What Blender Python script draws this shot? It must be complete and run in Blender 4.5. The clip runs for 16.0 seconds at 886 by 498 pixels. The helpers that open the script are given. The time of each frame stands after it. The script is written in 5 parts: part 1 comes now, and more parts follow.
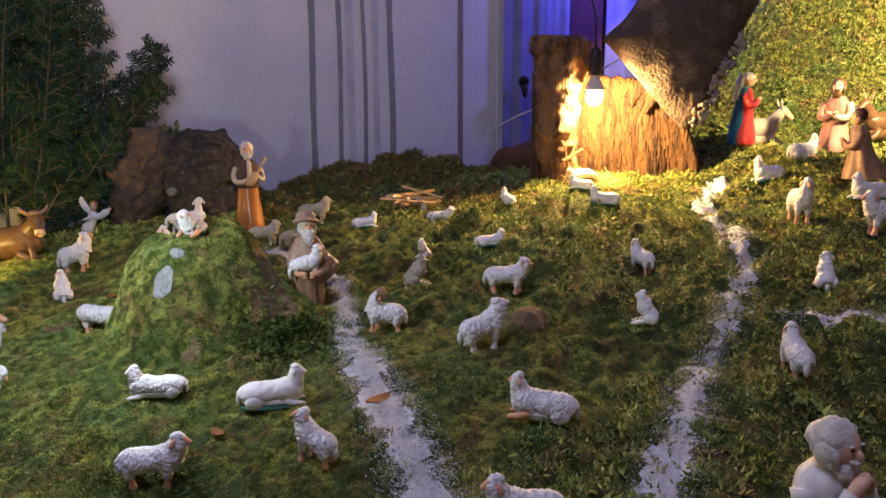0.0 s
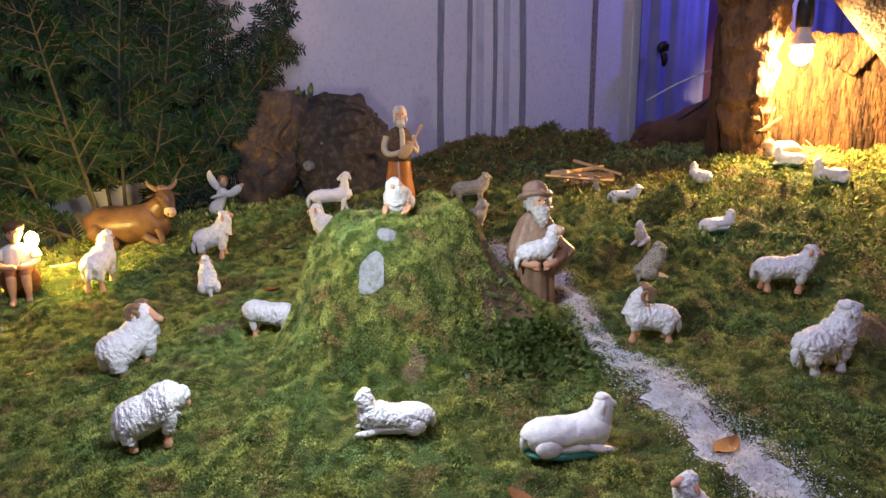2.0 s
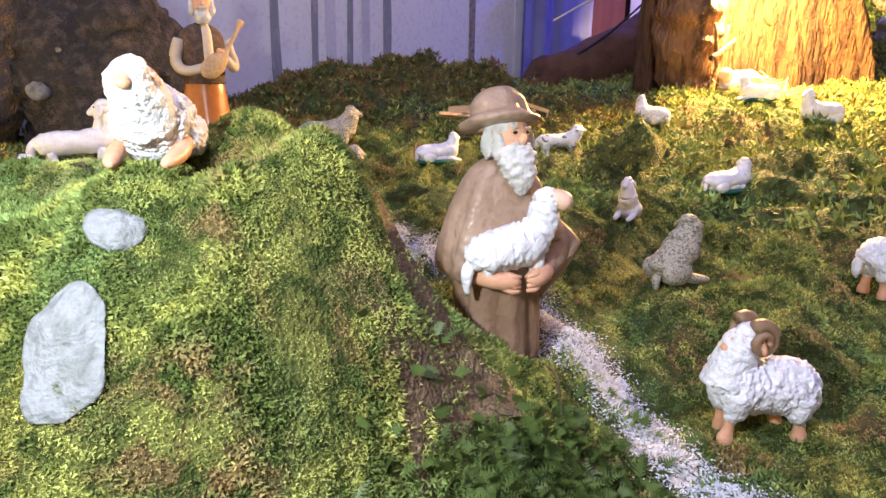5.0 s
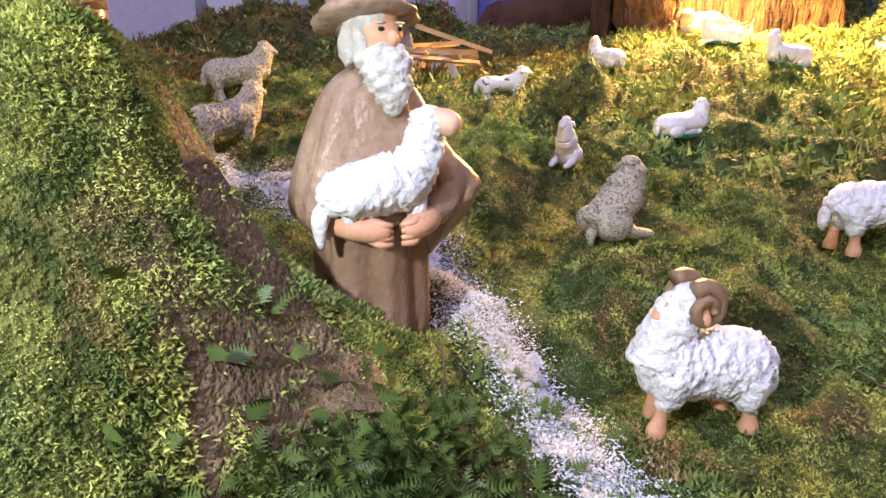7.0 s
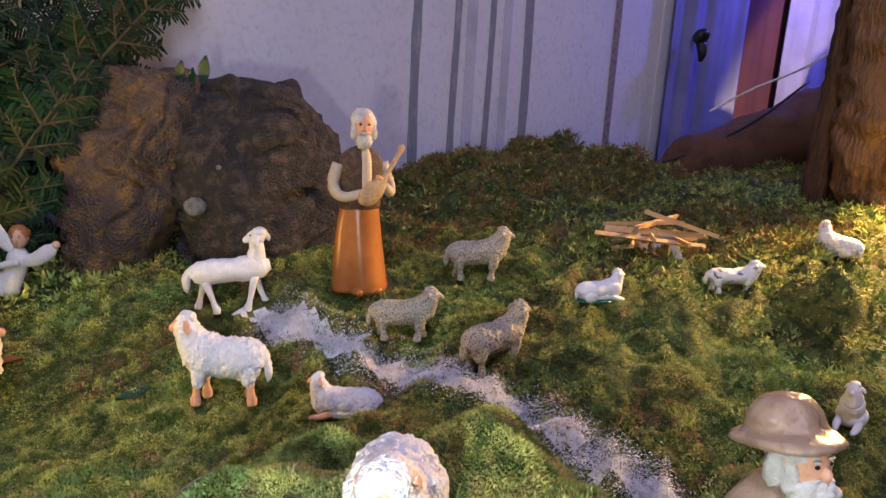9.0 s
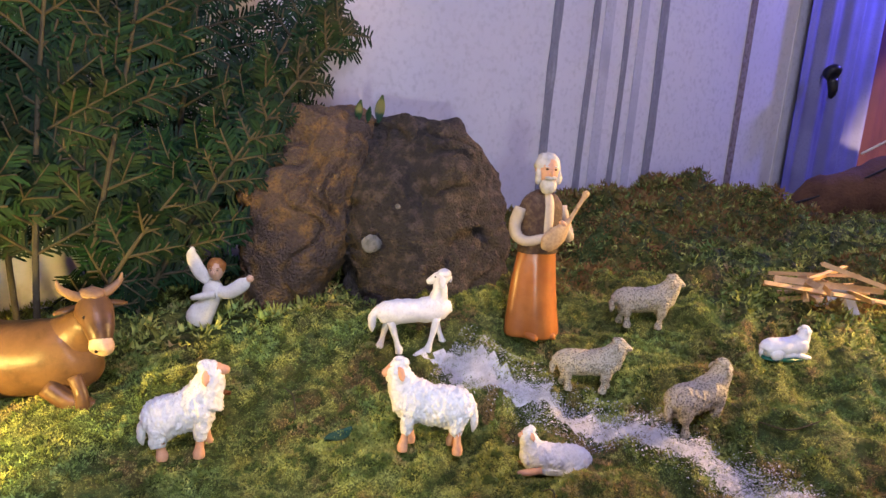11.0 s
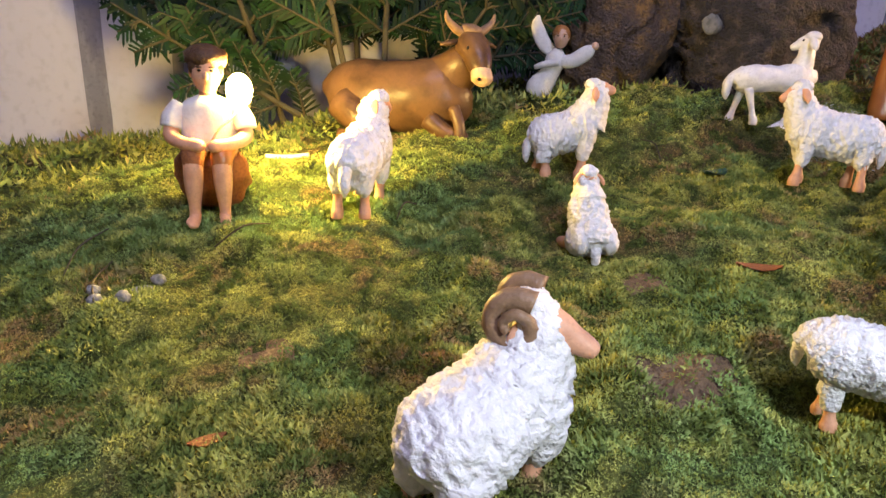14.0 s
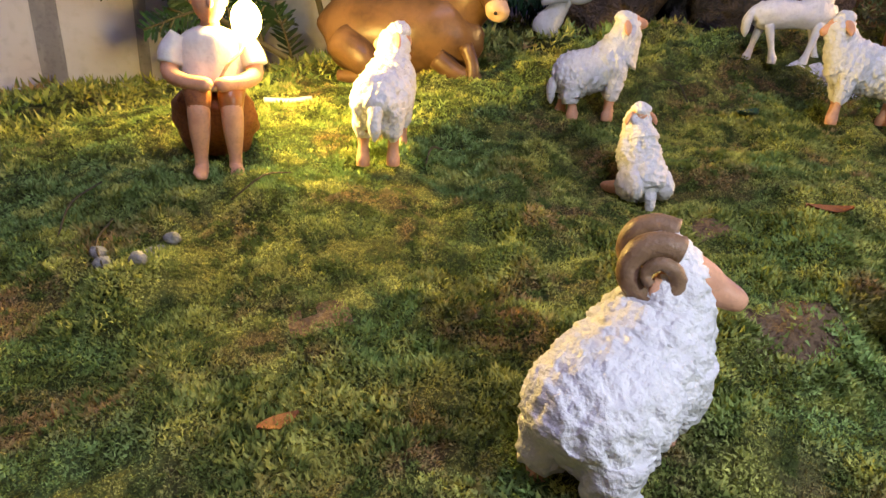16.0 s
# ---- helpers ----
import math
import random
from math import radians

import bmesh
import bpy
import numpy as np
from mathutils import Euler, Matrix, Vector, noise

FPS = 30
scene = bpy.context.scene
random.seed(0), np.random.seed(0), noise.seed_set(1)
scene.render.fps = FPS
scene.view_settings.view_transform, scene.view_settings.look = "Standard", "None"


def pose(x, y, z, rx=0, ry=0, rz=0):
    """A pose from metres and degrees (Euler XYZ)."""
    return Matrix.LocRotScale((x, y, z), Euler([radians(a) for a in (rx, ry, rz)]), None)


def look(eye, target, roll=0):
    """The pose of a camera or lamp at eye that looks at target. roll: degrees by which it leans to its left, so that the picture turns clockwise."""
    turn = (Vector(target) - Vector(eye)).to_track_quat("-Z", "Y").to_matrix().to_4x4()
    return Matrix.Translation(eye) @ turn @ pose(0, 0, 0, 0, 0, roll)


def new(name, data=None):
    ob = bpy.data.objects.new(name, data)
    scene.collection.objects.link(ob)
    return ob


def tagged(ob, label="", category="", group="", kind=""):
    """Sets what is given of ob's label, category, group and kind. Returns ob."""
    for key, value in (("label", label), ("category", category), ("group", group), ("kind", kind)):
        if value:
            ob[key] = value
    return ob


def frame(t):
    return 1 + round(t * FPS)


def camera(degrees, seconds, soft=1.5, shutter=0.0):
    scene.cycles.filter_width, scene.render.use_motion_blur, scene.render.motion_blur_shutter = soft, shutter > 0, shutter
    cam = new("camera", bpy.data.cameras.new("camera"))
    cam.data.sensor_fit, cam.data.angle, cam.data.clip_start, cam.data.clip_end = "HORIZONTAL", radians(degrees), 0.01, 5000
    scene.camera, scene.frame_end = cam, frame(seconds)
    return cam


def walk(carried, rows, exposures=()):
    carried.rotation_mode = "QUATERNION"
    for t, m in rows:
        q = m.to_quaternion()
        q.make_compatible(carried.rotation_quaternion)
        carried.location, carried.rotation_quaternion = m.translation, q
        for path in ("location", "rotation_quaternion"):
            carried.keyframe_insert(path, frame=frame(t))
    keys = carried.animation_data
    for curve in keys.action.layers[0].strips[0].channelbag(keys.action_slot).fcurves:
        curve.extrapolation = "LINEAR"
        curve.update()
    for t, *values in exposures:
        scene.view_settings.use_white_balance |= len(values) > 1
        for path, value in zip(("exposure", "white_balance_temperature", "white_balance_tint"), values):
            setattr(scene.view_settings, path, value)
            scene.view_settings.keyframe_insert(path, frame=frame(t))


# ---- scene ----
cam = camera(68.6, 16.0)
METRES, EYE, TILT, LEAN, TURN = 2.0, 0.4, 0.0, 0.0, -34.7
ROWS = [
    (0.0, 0.0, 0.0, 0.0, -0.05, -11.25, 0.24),
    (0.5, -0.0679, 0.0073, -0.0045, 3.42, -11.26, 0.77),
    (1.0, -0.1281, 0.0216, -0.0114, 3.15, -11.38, -0.81),
    (1.5, -0.1491, 0.0623, -0.0199, 3.01, -11.9, -0.56),
    (2.0, -0.1637, 0.1312, -0.0318, 3.24, -12.03, 0.43),
    (2.5, -0.1784, 0.1753, -0.0417, 3.56, -14.16, 0.11),
    (3.0, -0.206, 0.2119, -0.0472, 1.36, -14.6, -0.03),
    (3.5, -0.2145, 0.2513, -0.0489, -5.34, -14.44, -1.85),
    (4.0, -0.205, 0.313, -0.0586, -9.29, -14.35, -1.08),
    (6.5, -0.1513, 0.4258, -0.0902, -11.42, -17.62, -1.28),
    (7.0, -0.1431, 0.4288, -0.0933, -12.82, -18.39, -1.32),
    (7.5, -0.1424, 0.4305, -0.0865, -13.38, -18.6, -0.61),
    (8.0, -0.1546, 0.4356, -0.0667, -10.86, -16.72, -1.01),
    (8.5, -0.1823, 0.4382, -0.0434, -5.8, -15.4, -1.78),
    (9.0, -0.2156, 0.4478, -0.0143, -1.65, -13.6, -2.8),
    (11.5, -0.3084, 0.4459, -0.0049, 4.36, -12.3, -3.4),
    (12.0, -0.3319, 0.4353, -0.013, 4.99, -12.54, -2.51),
    (12.5, -0.344, 0.4225, -0.0308, 7.15, -13.94, -1.35),
    (13.0, -0.3491, 0.407, -0.063, 14.32, -16.33, -1.33),
    (13.5, -0.3594, 0.4041, -0.087, 17.39, -18.14, -1.43),
    (14.0, -0.3699, 0.4128, -0.1092, 19.31, -17.76, -3.14),
    (14.5, -0.376, 0.421, -0.1228, 19.22, -18.47, -3.32),
    (15.0, -0.3777, 0.4303, -0.1313, 16.78, -19.35, -3.59),
    (15.5, -0.3825, 0.4296, -0.1341, 15.76, -20.85, -3.73),
    (16.0, -0.4052, 0.422, -0.1197, 14.68, -21.36, -3.29),
]
walk(cam, [(t, pose(0, 0, EYE, TILT, LEAN, TURN) @ pose(METRES * x, METRES * y, METRES * z, 90 + pitch, roll, yaw)) for t, x, y, z, yaw, pitch, roll in ROWS],
     exposures=[(0.0, -0.6), (1.5, -0.5), (2.5, -0.1), (3.5, 0.05), (4.0, 0.15), (6.5, 0.55), (7.5, 0.5), (8.5, 0.1), (9.0, -0.1), (11.5, 0.5), (12.5, 0.55), (13.0, 0.4), (14.0, 0.05), (15.0, 0.05), (15.5, 0.05), (16.0, -0.25)])


# ---- light ----
def lamp(name, kind, place, energy, colour, size, target=None):
    d = bpy.data.lights.new(name, kind)
    d.energy, d.color = energy, colour
    if kind == "AREA":
        d.size = size
    else:
        d.shadow_soft_size = size
    ob = new(name, d)
    ob.matrix_world = look(place, target) if target else Matrix.Translation(place)
    return ob


world = bpy.data.worlds.new("dim_room")
world.use_nodes = True
world.node_tree.nodes["Background"].inputs[0].default_value = (0.5, 0.5, 0.75, 1)
world.node_tree.nodes["Background"].inputs[1].default_value = 0.02
scene.world = world
lamp("bulb_light", "POINT", (1.460, 1.336, 0.463), 84.0, (1.0, 0.60, 0.22), 0.022)
lamp("lantern_light", "POINT", (-0.1514, 1.6309, 0.1375), 8.0, (1.0, 0.66, 0.16), 0.0155)
lamp("torch_light", "POINT", (0.08, 0.98, 0.30), 6.7, (0.87, 0.95, 1.0), 0.012)
lamp("room_light", "AREA", (-0.2, 0.3, 2.1), 31.0, (0.64, 0.62, 1.0), 0.6, (0.6, 1.6, 0.1))
lamp("family_light", "SPOT", (2.0, 0.42, 0.80), 230.0, (1.0, 0.72, 0.36), 0.03, (2.42, 1.02, 0.45)).data.spot_size = radians(68)
lamp("blue_light", "POINT", (2.35, 1.85, 1.0), 22.0, (0.16, 0.14, 1.0), 0.05)


# ---- materials ----
def node_mat(name, rough=0.7, spec=0.3, metallic=0.0):
    m = bpy.data.materials.new(name)
    m.use_nodes = True
    b = m.node_tree.nodes["Principled BSDF"]
    b.inputs["Roughness"].default_value = rough
    b.inputs["Specular IOR Level"].default_value = spec
    b.inputs["Metallic"].default_value = metallic
    return m, m.node_tree, b


def blend(nt, fac, a, b):
    n = nt.nodes.new("ShaderNodeMix")
    n.data_type = "RGBA"
    for socket, value in ((0, fac), (6, a), (7, b)):
        if hasattr(value, "is_output"):
            nt.links.new(value, n.inputs[socket])
        else:
            n.inputs[socket].default_value = value if socket == 0 else (*value, 1)
    return n.outputs[2]


def noisy(nt, scale, detail=4, low=0.4, high=0.6, stretch=None):
    tc = nt.nodes.new("ShaderNodeTexCoord")
    n = nt.nodes.new("ShaderNodeTexNoise")
    n.inputs["Scale"].default_value, n.inputs["Detail"].default_value = scale, detail
    out = tc.outputs["Object"]
    if stretch:
        mp = nt.nodes.new("ShaderNodeMapping")
        mp.inputs["Scale"].default_value = stretch
        nt.links.new(out, mp.inputs[0])
        out = mp.outputs[0]
    nt.links.new(out, n.inputs["Vector"])
    r = nt.nodes.new("ShaderNodeMapRange")
    r.inputs[1].default_value, r.inputs[2].default_value = low, high
    nt.links.new(n.outputs["Fac"], r.inputs[0])
    return r.outputs[0]


def bump(nt, b, height, strength, dist):
    n = nt.nodes.new("ShaderNodeBump")
    n.inputs["Strength"].default_value, n.inputs["Distance"].default_value = strength, dist
    nt.links.new(height, n.inputs["Height"])
    nt.links.new(n.outputs[0], b.inputs["Normal"])


def paint(name, base, worn, rough=0.55, scale=60, fine=400, strength=0.25, dist=0.001, spec=0.3, low=0.45, high=0.7, stretch=None):
    """A surface of two tones with stains and fine relief."""
    m, nt, b = node_mat(name, rough, spec)
    c = blend(nt, noisy(nt, scale, 4, low, high, stretch), base, worn)
    dark = tuple(v * 0.82 for v in base)
    nt.links.new(blend(nt, noisy(nt, fine, 3, 0.5, 0.75), c, dark), b.inputs["Base Color"])
    bump(nt, b, noisy(nt, fine, 4, 0.3, 0.7, stretch), strength, dist)
    return m


WOOL = paint("wool_white", (0.77, 0.77, 0.78), (0.66, 0.66, 0.68), 0.6, 11.2, 26, 0.5, 0.003)
SMOOTHWOOL = paint("glazed_white", (0.80, 0.80, 0.80), (0.66, 0.66, 0.68), 0.35, 7.5, 37.5, 0.3, 0.0008)
GREYWOOL = paint("wool_grey", (0.50, 0.46, 0.36), (0.13, 0.11, 0.08), 0.6, 41.2, 75, 0.6, 0.0012, low=0.48, high=0.62)
SPOTWOOL = paint("wool_spotted", (0.75, 0.75, 0.72), (0.02, 0.02, 0.02), 0.4, 5.62, 50, 0.3, 0.001, low=0.6, high=0.64)
SKIN = paint("skin_paint", (0.66, 0.36, 0.22), (0.54, 0.27, 0.16), 0.45, 11.2, 62.5, 0.12)
PALESKIN = paint("pale_skin_paint", (0.68, 0.44, 0.31), (0.56, 0.33, 0.22), 0.45, 11.2, 62.5, 0.12)
HORN = paint("horn_brown", (0.27, 0.17, 0.10), (0.18, 0.11, 0.06), 0.4, 15, 75, 0.25)
BROWN = paint("robe_brown", (0.28, 0.175, 0.115), (0.20, 0.12, 0.075), 0.34, 7, 36, 0.25, 0.003)
TAN = paint("cape_tan", (0.31, 0.205, 0.138), (0.40, 0.285, 0.20), 0.34, 6.5, 34, 0.25, 0.003)
ORANGE = paint("trousers_orange", (0.42, 0.15, 0.035), (0.30, 0.09, 0.02), 0.28, 6.88, 25, 0.15, spec=0.5)
VEST = paint("vest_dark", (0.07, 0.04, 0.026), (0.15, 0.10, 0.06), 0.7, 37.5, 87.5, 0.5)
CREAM = paint("shirt_cream", (0.52, 0.44, 0.33), (0.38, 0.31, 0.22), 0.5, 7.5, 37.5, 0.2)
SHIRT = paint("shirt_white", (0.74, 0.73, 0.70), (0.62, 0.60, 0.56), 0.5, 7.5, 37.5, 0.15)
HAIRWHITE = paint("hair_white", (0.60, 0.58, 0.54), (0.42, 0.40, 0.36), 0.6, 25, 62.5, 0.6)
HAIRBROWN = paint("hair_brown", (0.09, 0.045, 0.02), (0.05, 0.025, 0.01), 0.5, 25, 62.5, 0.5)
HAIRGOLD = paint("hair_gold", (0.42, 0.18, 0.05), (0.28, 0.11, 0.03), 0.5, 25, 62.5, 0.5)
OXBROWN = paint("ox_brown", (0.125, 0.068, 0.032), (0.055, 0.029, 0.015), 0.36, 5.5, 27.5, 0.2)
OXPALE = paint("ox_muzzle", (0.60, 0.42, 0.27), (0.42, 0.24, 0.13), 0.4, 11.2, 37.5, 0.2)
BLUE = paint("robe_blue", (0.02, 0.16, 0.34), (0.015, 0.10, 0.16), 0.4, 5, 31.2, 0.2)
RED = paint("dress_red", (0.55, 0.05, 0.06), (0.40, 0.03, 0.04), 0.4, 5, 31.2, 0.2)
MAUVE = paint("robe_mauve", (0.34, 0.17, 0.14), (0.22, 0.10, 0.08), 0.45, 5, 31.2, 0.2)
GREEN = paint("base_green", (0.015, 0.12, 0.07), (0.01, 0.07, 0.05), 0.3, 60, 250, 0.2)
BLACK = paint("black_plastic", (0.015, 0.015, 0.016), (0.03, 0.03, 0.03), 0.4, 60, 250, 0.1)
DARK = paint("eye_dark", (0.01, 0.008, 0.006), (0.02, 0.015, 0.01), 0.3, 60, 250, 0.1)
ALU = paint("cap_metal", (0.45, 0.45, 0.46), (0.35, 0.35, 0.36), 0.35, 60, 250, 0.1)
ROCK = paint("rock_dark", (0.060, 0.053, 0.050), (0.15, 0.12, 0.10), 0.8, 70, 330, 1.0, 0.006, low=0.48, high=0.68)
ROCKBROWN = paint("rock_brown", (0.16, 0.115, 0.085), (0.32, 0.19, 0.075), 0.8, 45, 300, 1.0, 0.006, low=0.48, high=0.64)
LICHEN = paint("lichen", (0.21, 0.21, 0.19), (0.11, 0.11, 0.10), 0.9, 150, 500, 0.6)
PLASTER = paint("plaster_grey", (0.23, 0.24, 0.245), (0.13, 0.14, 0.13), 0.8, 130, 300, 0.6, 0.002)
STUMP = paint("stump_wood", (0.22, 0.115, 0.048), (0.06, 0.03, 0.014), 0.7, 26, 120, 0.9, 0.006, low=0.45, high=0.62, stretch=(1, 1, 0.22))
# Stump wood darkened in colour to hold down the bulb's glare inside.
INNERWOOD = paint("darkened_inner_wood", (0.105, 0.052, 0.022), (0.030, 0.015, 0.008), 0.75, 40, 160, 1.0, 0.006, low=0.45, high=0.6, stretch=(1, 1, 0.15))
SLAB = paint("slab_bark", (0.075, 0.055, 0.045), (0.17, 0.12, 0.085), 0.85, 18, 110, 0.9, 0.005, low=0.5, high=0.66)
RIM = paint("slab_rim", (0.36, 0.30, 0.27), (0.18, 0.13, 0.10), 0.9, 90, 300, 0.9, 0.003)
LOG = paint("log_bark", (0.13, 0.065, 0.035), (0.075, 0.035, 0.02), 0.85, 22, 160, 0.6, 0.003)
WOOD = paint("split_wood", (0.52, 0.36, 0.20), (0.36, 0.22, 0.11), 0.7, 60, 300, 0.4, stretch=(0.2, 1, 1))
STRAW = paint("straw", (0.62, 0.46, 0.16), (0.45, 0.31, 0.10), 0.6, 80, 300, 0.2)
STEM = paint("twig_bark", (0.085, 0.075, 0.042), (0.05, 0.04, 0.024), 0.85, 60, 300, 0.6)
WALL = paint("wall_white", (0.70, 0.69, 0.72), (0.62, 0.61, 0.66), 0.8, 3, 90, 0.1)
STRIPE = paint("wall_stripe", (0.25, 0.25, 0.28), (0.40, 0.40, 0.43), 0.8, 60, 200, 0.1, stretch=(1, 1, 0.3), low=0.5, high=0.8)
CURTAIN = paint("blue_curtain", (0.22, 0.22, 0.42), (0.15, 0.15, 0.33), 0.75, 8, 200, 0.2)
MAROON = paint("maroon_panel", (0.07, 0.02, 0.035), (0.05, 0.015, 0.03), 0.8, 8, 200, 0.2)
CLOTH = paint("pale_cloth", (0.55, 0.55, 0.60), (0.42, 0.42, 0.48), 0.8, 12, 200, 0.2)
CABLE = paint("white_cable", (0.62, 0.60, 0.55), (0.5, 0.48, 0.42), 0.5, 40, 200, 0.1)
FLOORMAT = paint("floor_dark", (0.12, 0.11, 0.10), (0.08, 0.075, 0.07), 0.7, 6, 120, 0.2)
LEAFDEAD = paint("dead_leaf", (0.27, 0.10, 0.03), (0.15, 0.05, 0.02), 0.6, 60, 300, 0.3)
HOLLY = paint("holly_leaf", (0.025, 0.07, 0.03), (0.015, 0.045, 0.02), 0.35, 60, 300, 0.2)
PLASTIC = paint("collar_green", (0.02, 0.07, 0.05), (0.01, 0.05, 0.04), 0.3, 60, 300, 0.2)



def glow(name, colour, strength):
    m, nt, b = node_mat(name, 0.3)
    b.inputs["Emission Color"].default_value = (*colour, 1)
    b.inputs["Emission Strength"].default_value = strength
    return m


GLOW = glow("lit_bulb", (1.0, 0.60, 0.20), 120.0)
GLOWSMALL = glow("lit_lantern", (1.0, 0.64, 0.14), 90.0)


def moss_mat(name, gain):
    m, nt, b = node_mat(name, 0.75, 0.15)
    geo = nt.nodes.new("ShaderNodeNewGeometry")
    green = blend(nt, noisy(nt, 9, 3, 0.42, 0.60), (0.052 * gain, 0.082 * gain, 0.026 * gain), (0.118 * gain, 0.116 * gain, 0.028 * gain))
    olive = blend(nt, noisy(nt, 16, 5, 0.51, 0.63), green, (0.120 * gain, 0.076 * gain, 0.034 * gain))
    fresh = blend(nt, noisy(nt, 6, 2, 0.55, 0.68), olive, (0.080 * gain, 0.122 * gain, 0.040 * gain))
    r = nt.nodes.new("ShaderNodeMapRange")
    r.inputs[3].default_value, r.inputs[4].default_value = 0.0, 0.65
    nt.links.new(geo.outputs["Random Per Island"], r.inputs[0])
    clump = blend(nt, noisy(nt, 75, 4, 0.47, 0.57), fresh, (0.032 * gain, 0.044 * gain, 0.010 * gain))
    tips = blend(nt, noisy(nt, 42, 5, 0.53, 0.63), clump, (0.160 * gain, 0.166 * gain, 0.044 * gain))
    varied = blend(nt, r.outputs[0], tips, (0.035 * gain, 0.045 * gain, 0.012 * gain))
    nt.links.new(varied, b.inputs["Base Color"])
    return m, nt, b


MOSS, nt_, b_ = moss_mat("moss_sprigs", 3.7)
b_.inputs["Subsurface Weight"].default_value = 0.0
DRYMOSS = paint("dry_moss", (0.25, 0.140, 0.055), (0.15, 0.14, 0.040), 0.8, 26, 240, 0.2, spec=0.1, low=0.42, high=0.58)
# Same moss at lower gain: shade in the gaps between sprigs, put into colour.
MOSSGAPS, nt_, b_ = moss_mat("moss_bed_gap_shade", 1.5)
bump(nt_, b_, noisy(nt_, 320, 5, 0.25, 0.75), 0.9, 0.006)
SOIL = paint("soil_fibre", (0.15, 0.10, 0.058), (0.27, 0.19, 0.108), 0.9, 60, 350, 0.9, 0.003)
SNOW = paint("snow_flock", (0.72, 0.72, 0.76), (0.50, 0.50, 0.54), 0.8, 120, 400, 0.4)
NEEDLE, nt_, b_ = node_mat("fir_needle", 0.55, 0.15)
geo_ = nt_.nodes.new("ShaderNodeNewGeometry")
tone_ = blend(nt_, geo_.outputs["Random Per Island"], (0.003, 0.013, 0.006), (0.015, 0.052, 0.017))
nt_.links.new(blend(nt_, noisy(nt_, 14, 3, 0.45, 0.65), tone_, (0.006, 0.016, 0.008)), b_.inputs["Base Color"])
SPRAY = paint("dark_moss_spray", (0.085, 0.125, 0.030), (0.045, 0.070, 0.018), 0.5, 40, 300, 0.2)


# ---- mesh builder ----
def spline(pts, k):
    """Catmull-Rom through rows of numbers, k steps between two of them."""
    p = np.array(pts, float)
    q = np.vstack((2 * p[0] - p[1], p, 2 * p[-1] - p[-2]))
    out = []
    for i in range(1, len(q) - 2):
        for s in range(k):
            t = s / k
            out.append(0.5 * (2 * q[i] + (q[i + 1] - q[i - 1]) * t + (2 * q[i - 1] - 5 * q[i] + 4 * q[i + 1] - q[i + 2]) * t * t
                              + (3 * q[i] - q[i - 1] - 3 * q[i + 1] + q[i + 2]) * t ** 3))
    out.append(p[-1])
    return np.array(out)


def fleece(p, seed):
    """Relief of moulded wool: wavy locks that hang, with finer strands on them."""
    w = 0.35 * noise.noise(p * 9 + Vector((seed, 2, 0)))
    a = noise.noise(Vector((p.x * 15 + w * 3, p.y * 15 + seed, p.z * 8 + w * 5)))
    c = noise.noise(Vector((p.x * 34 + seed, p.y * 34 + w * 6, p.z * 15)))
    return 0.9 * (0.5 - 2.0 * abs(a)) + 0.75 * (0.4 - 1.7 * abs(c)) + 0.5 * noise.noise(p * 5 + Vector((0, seed, 3)))


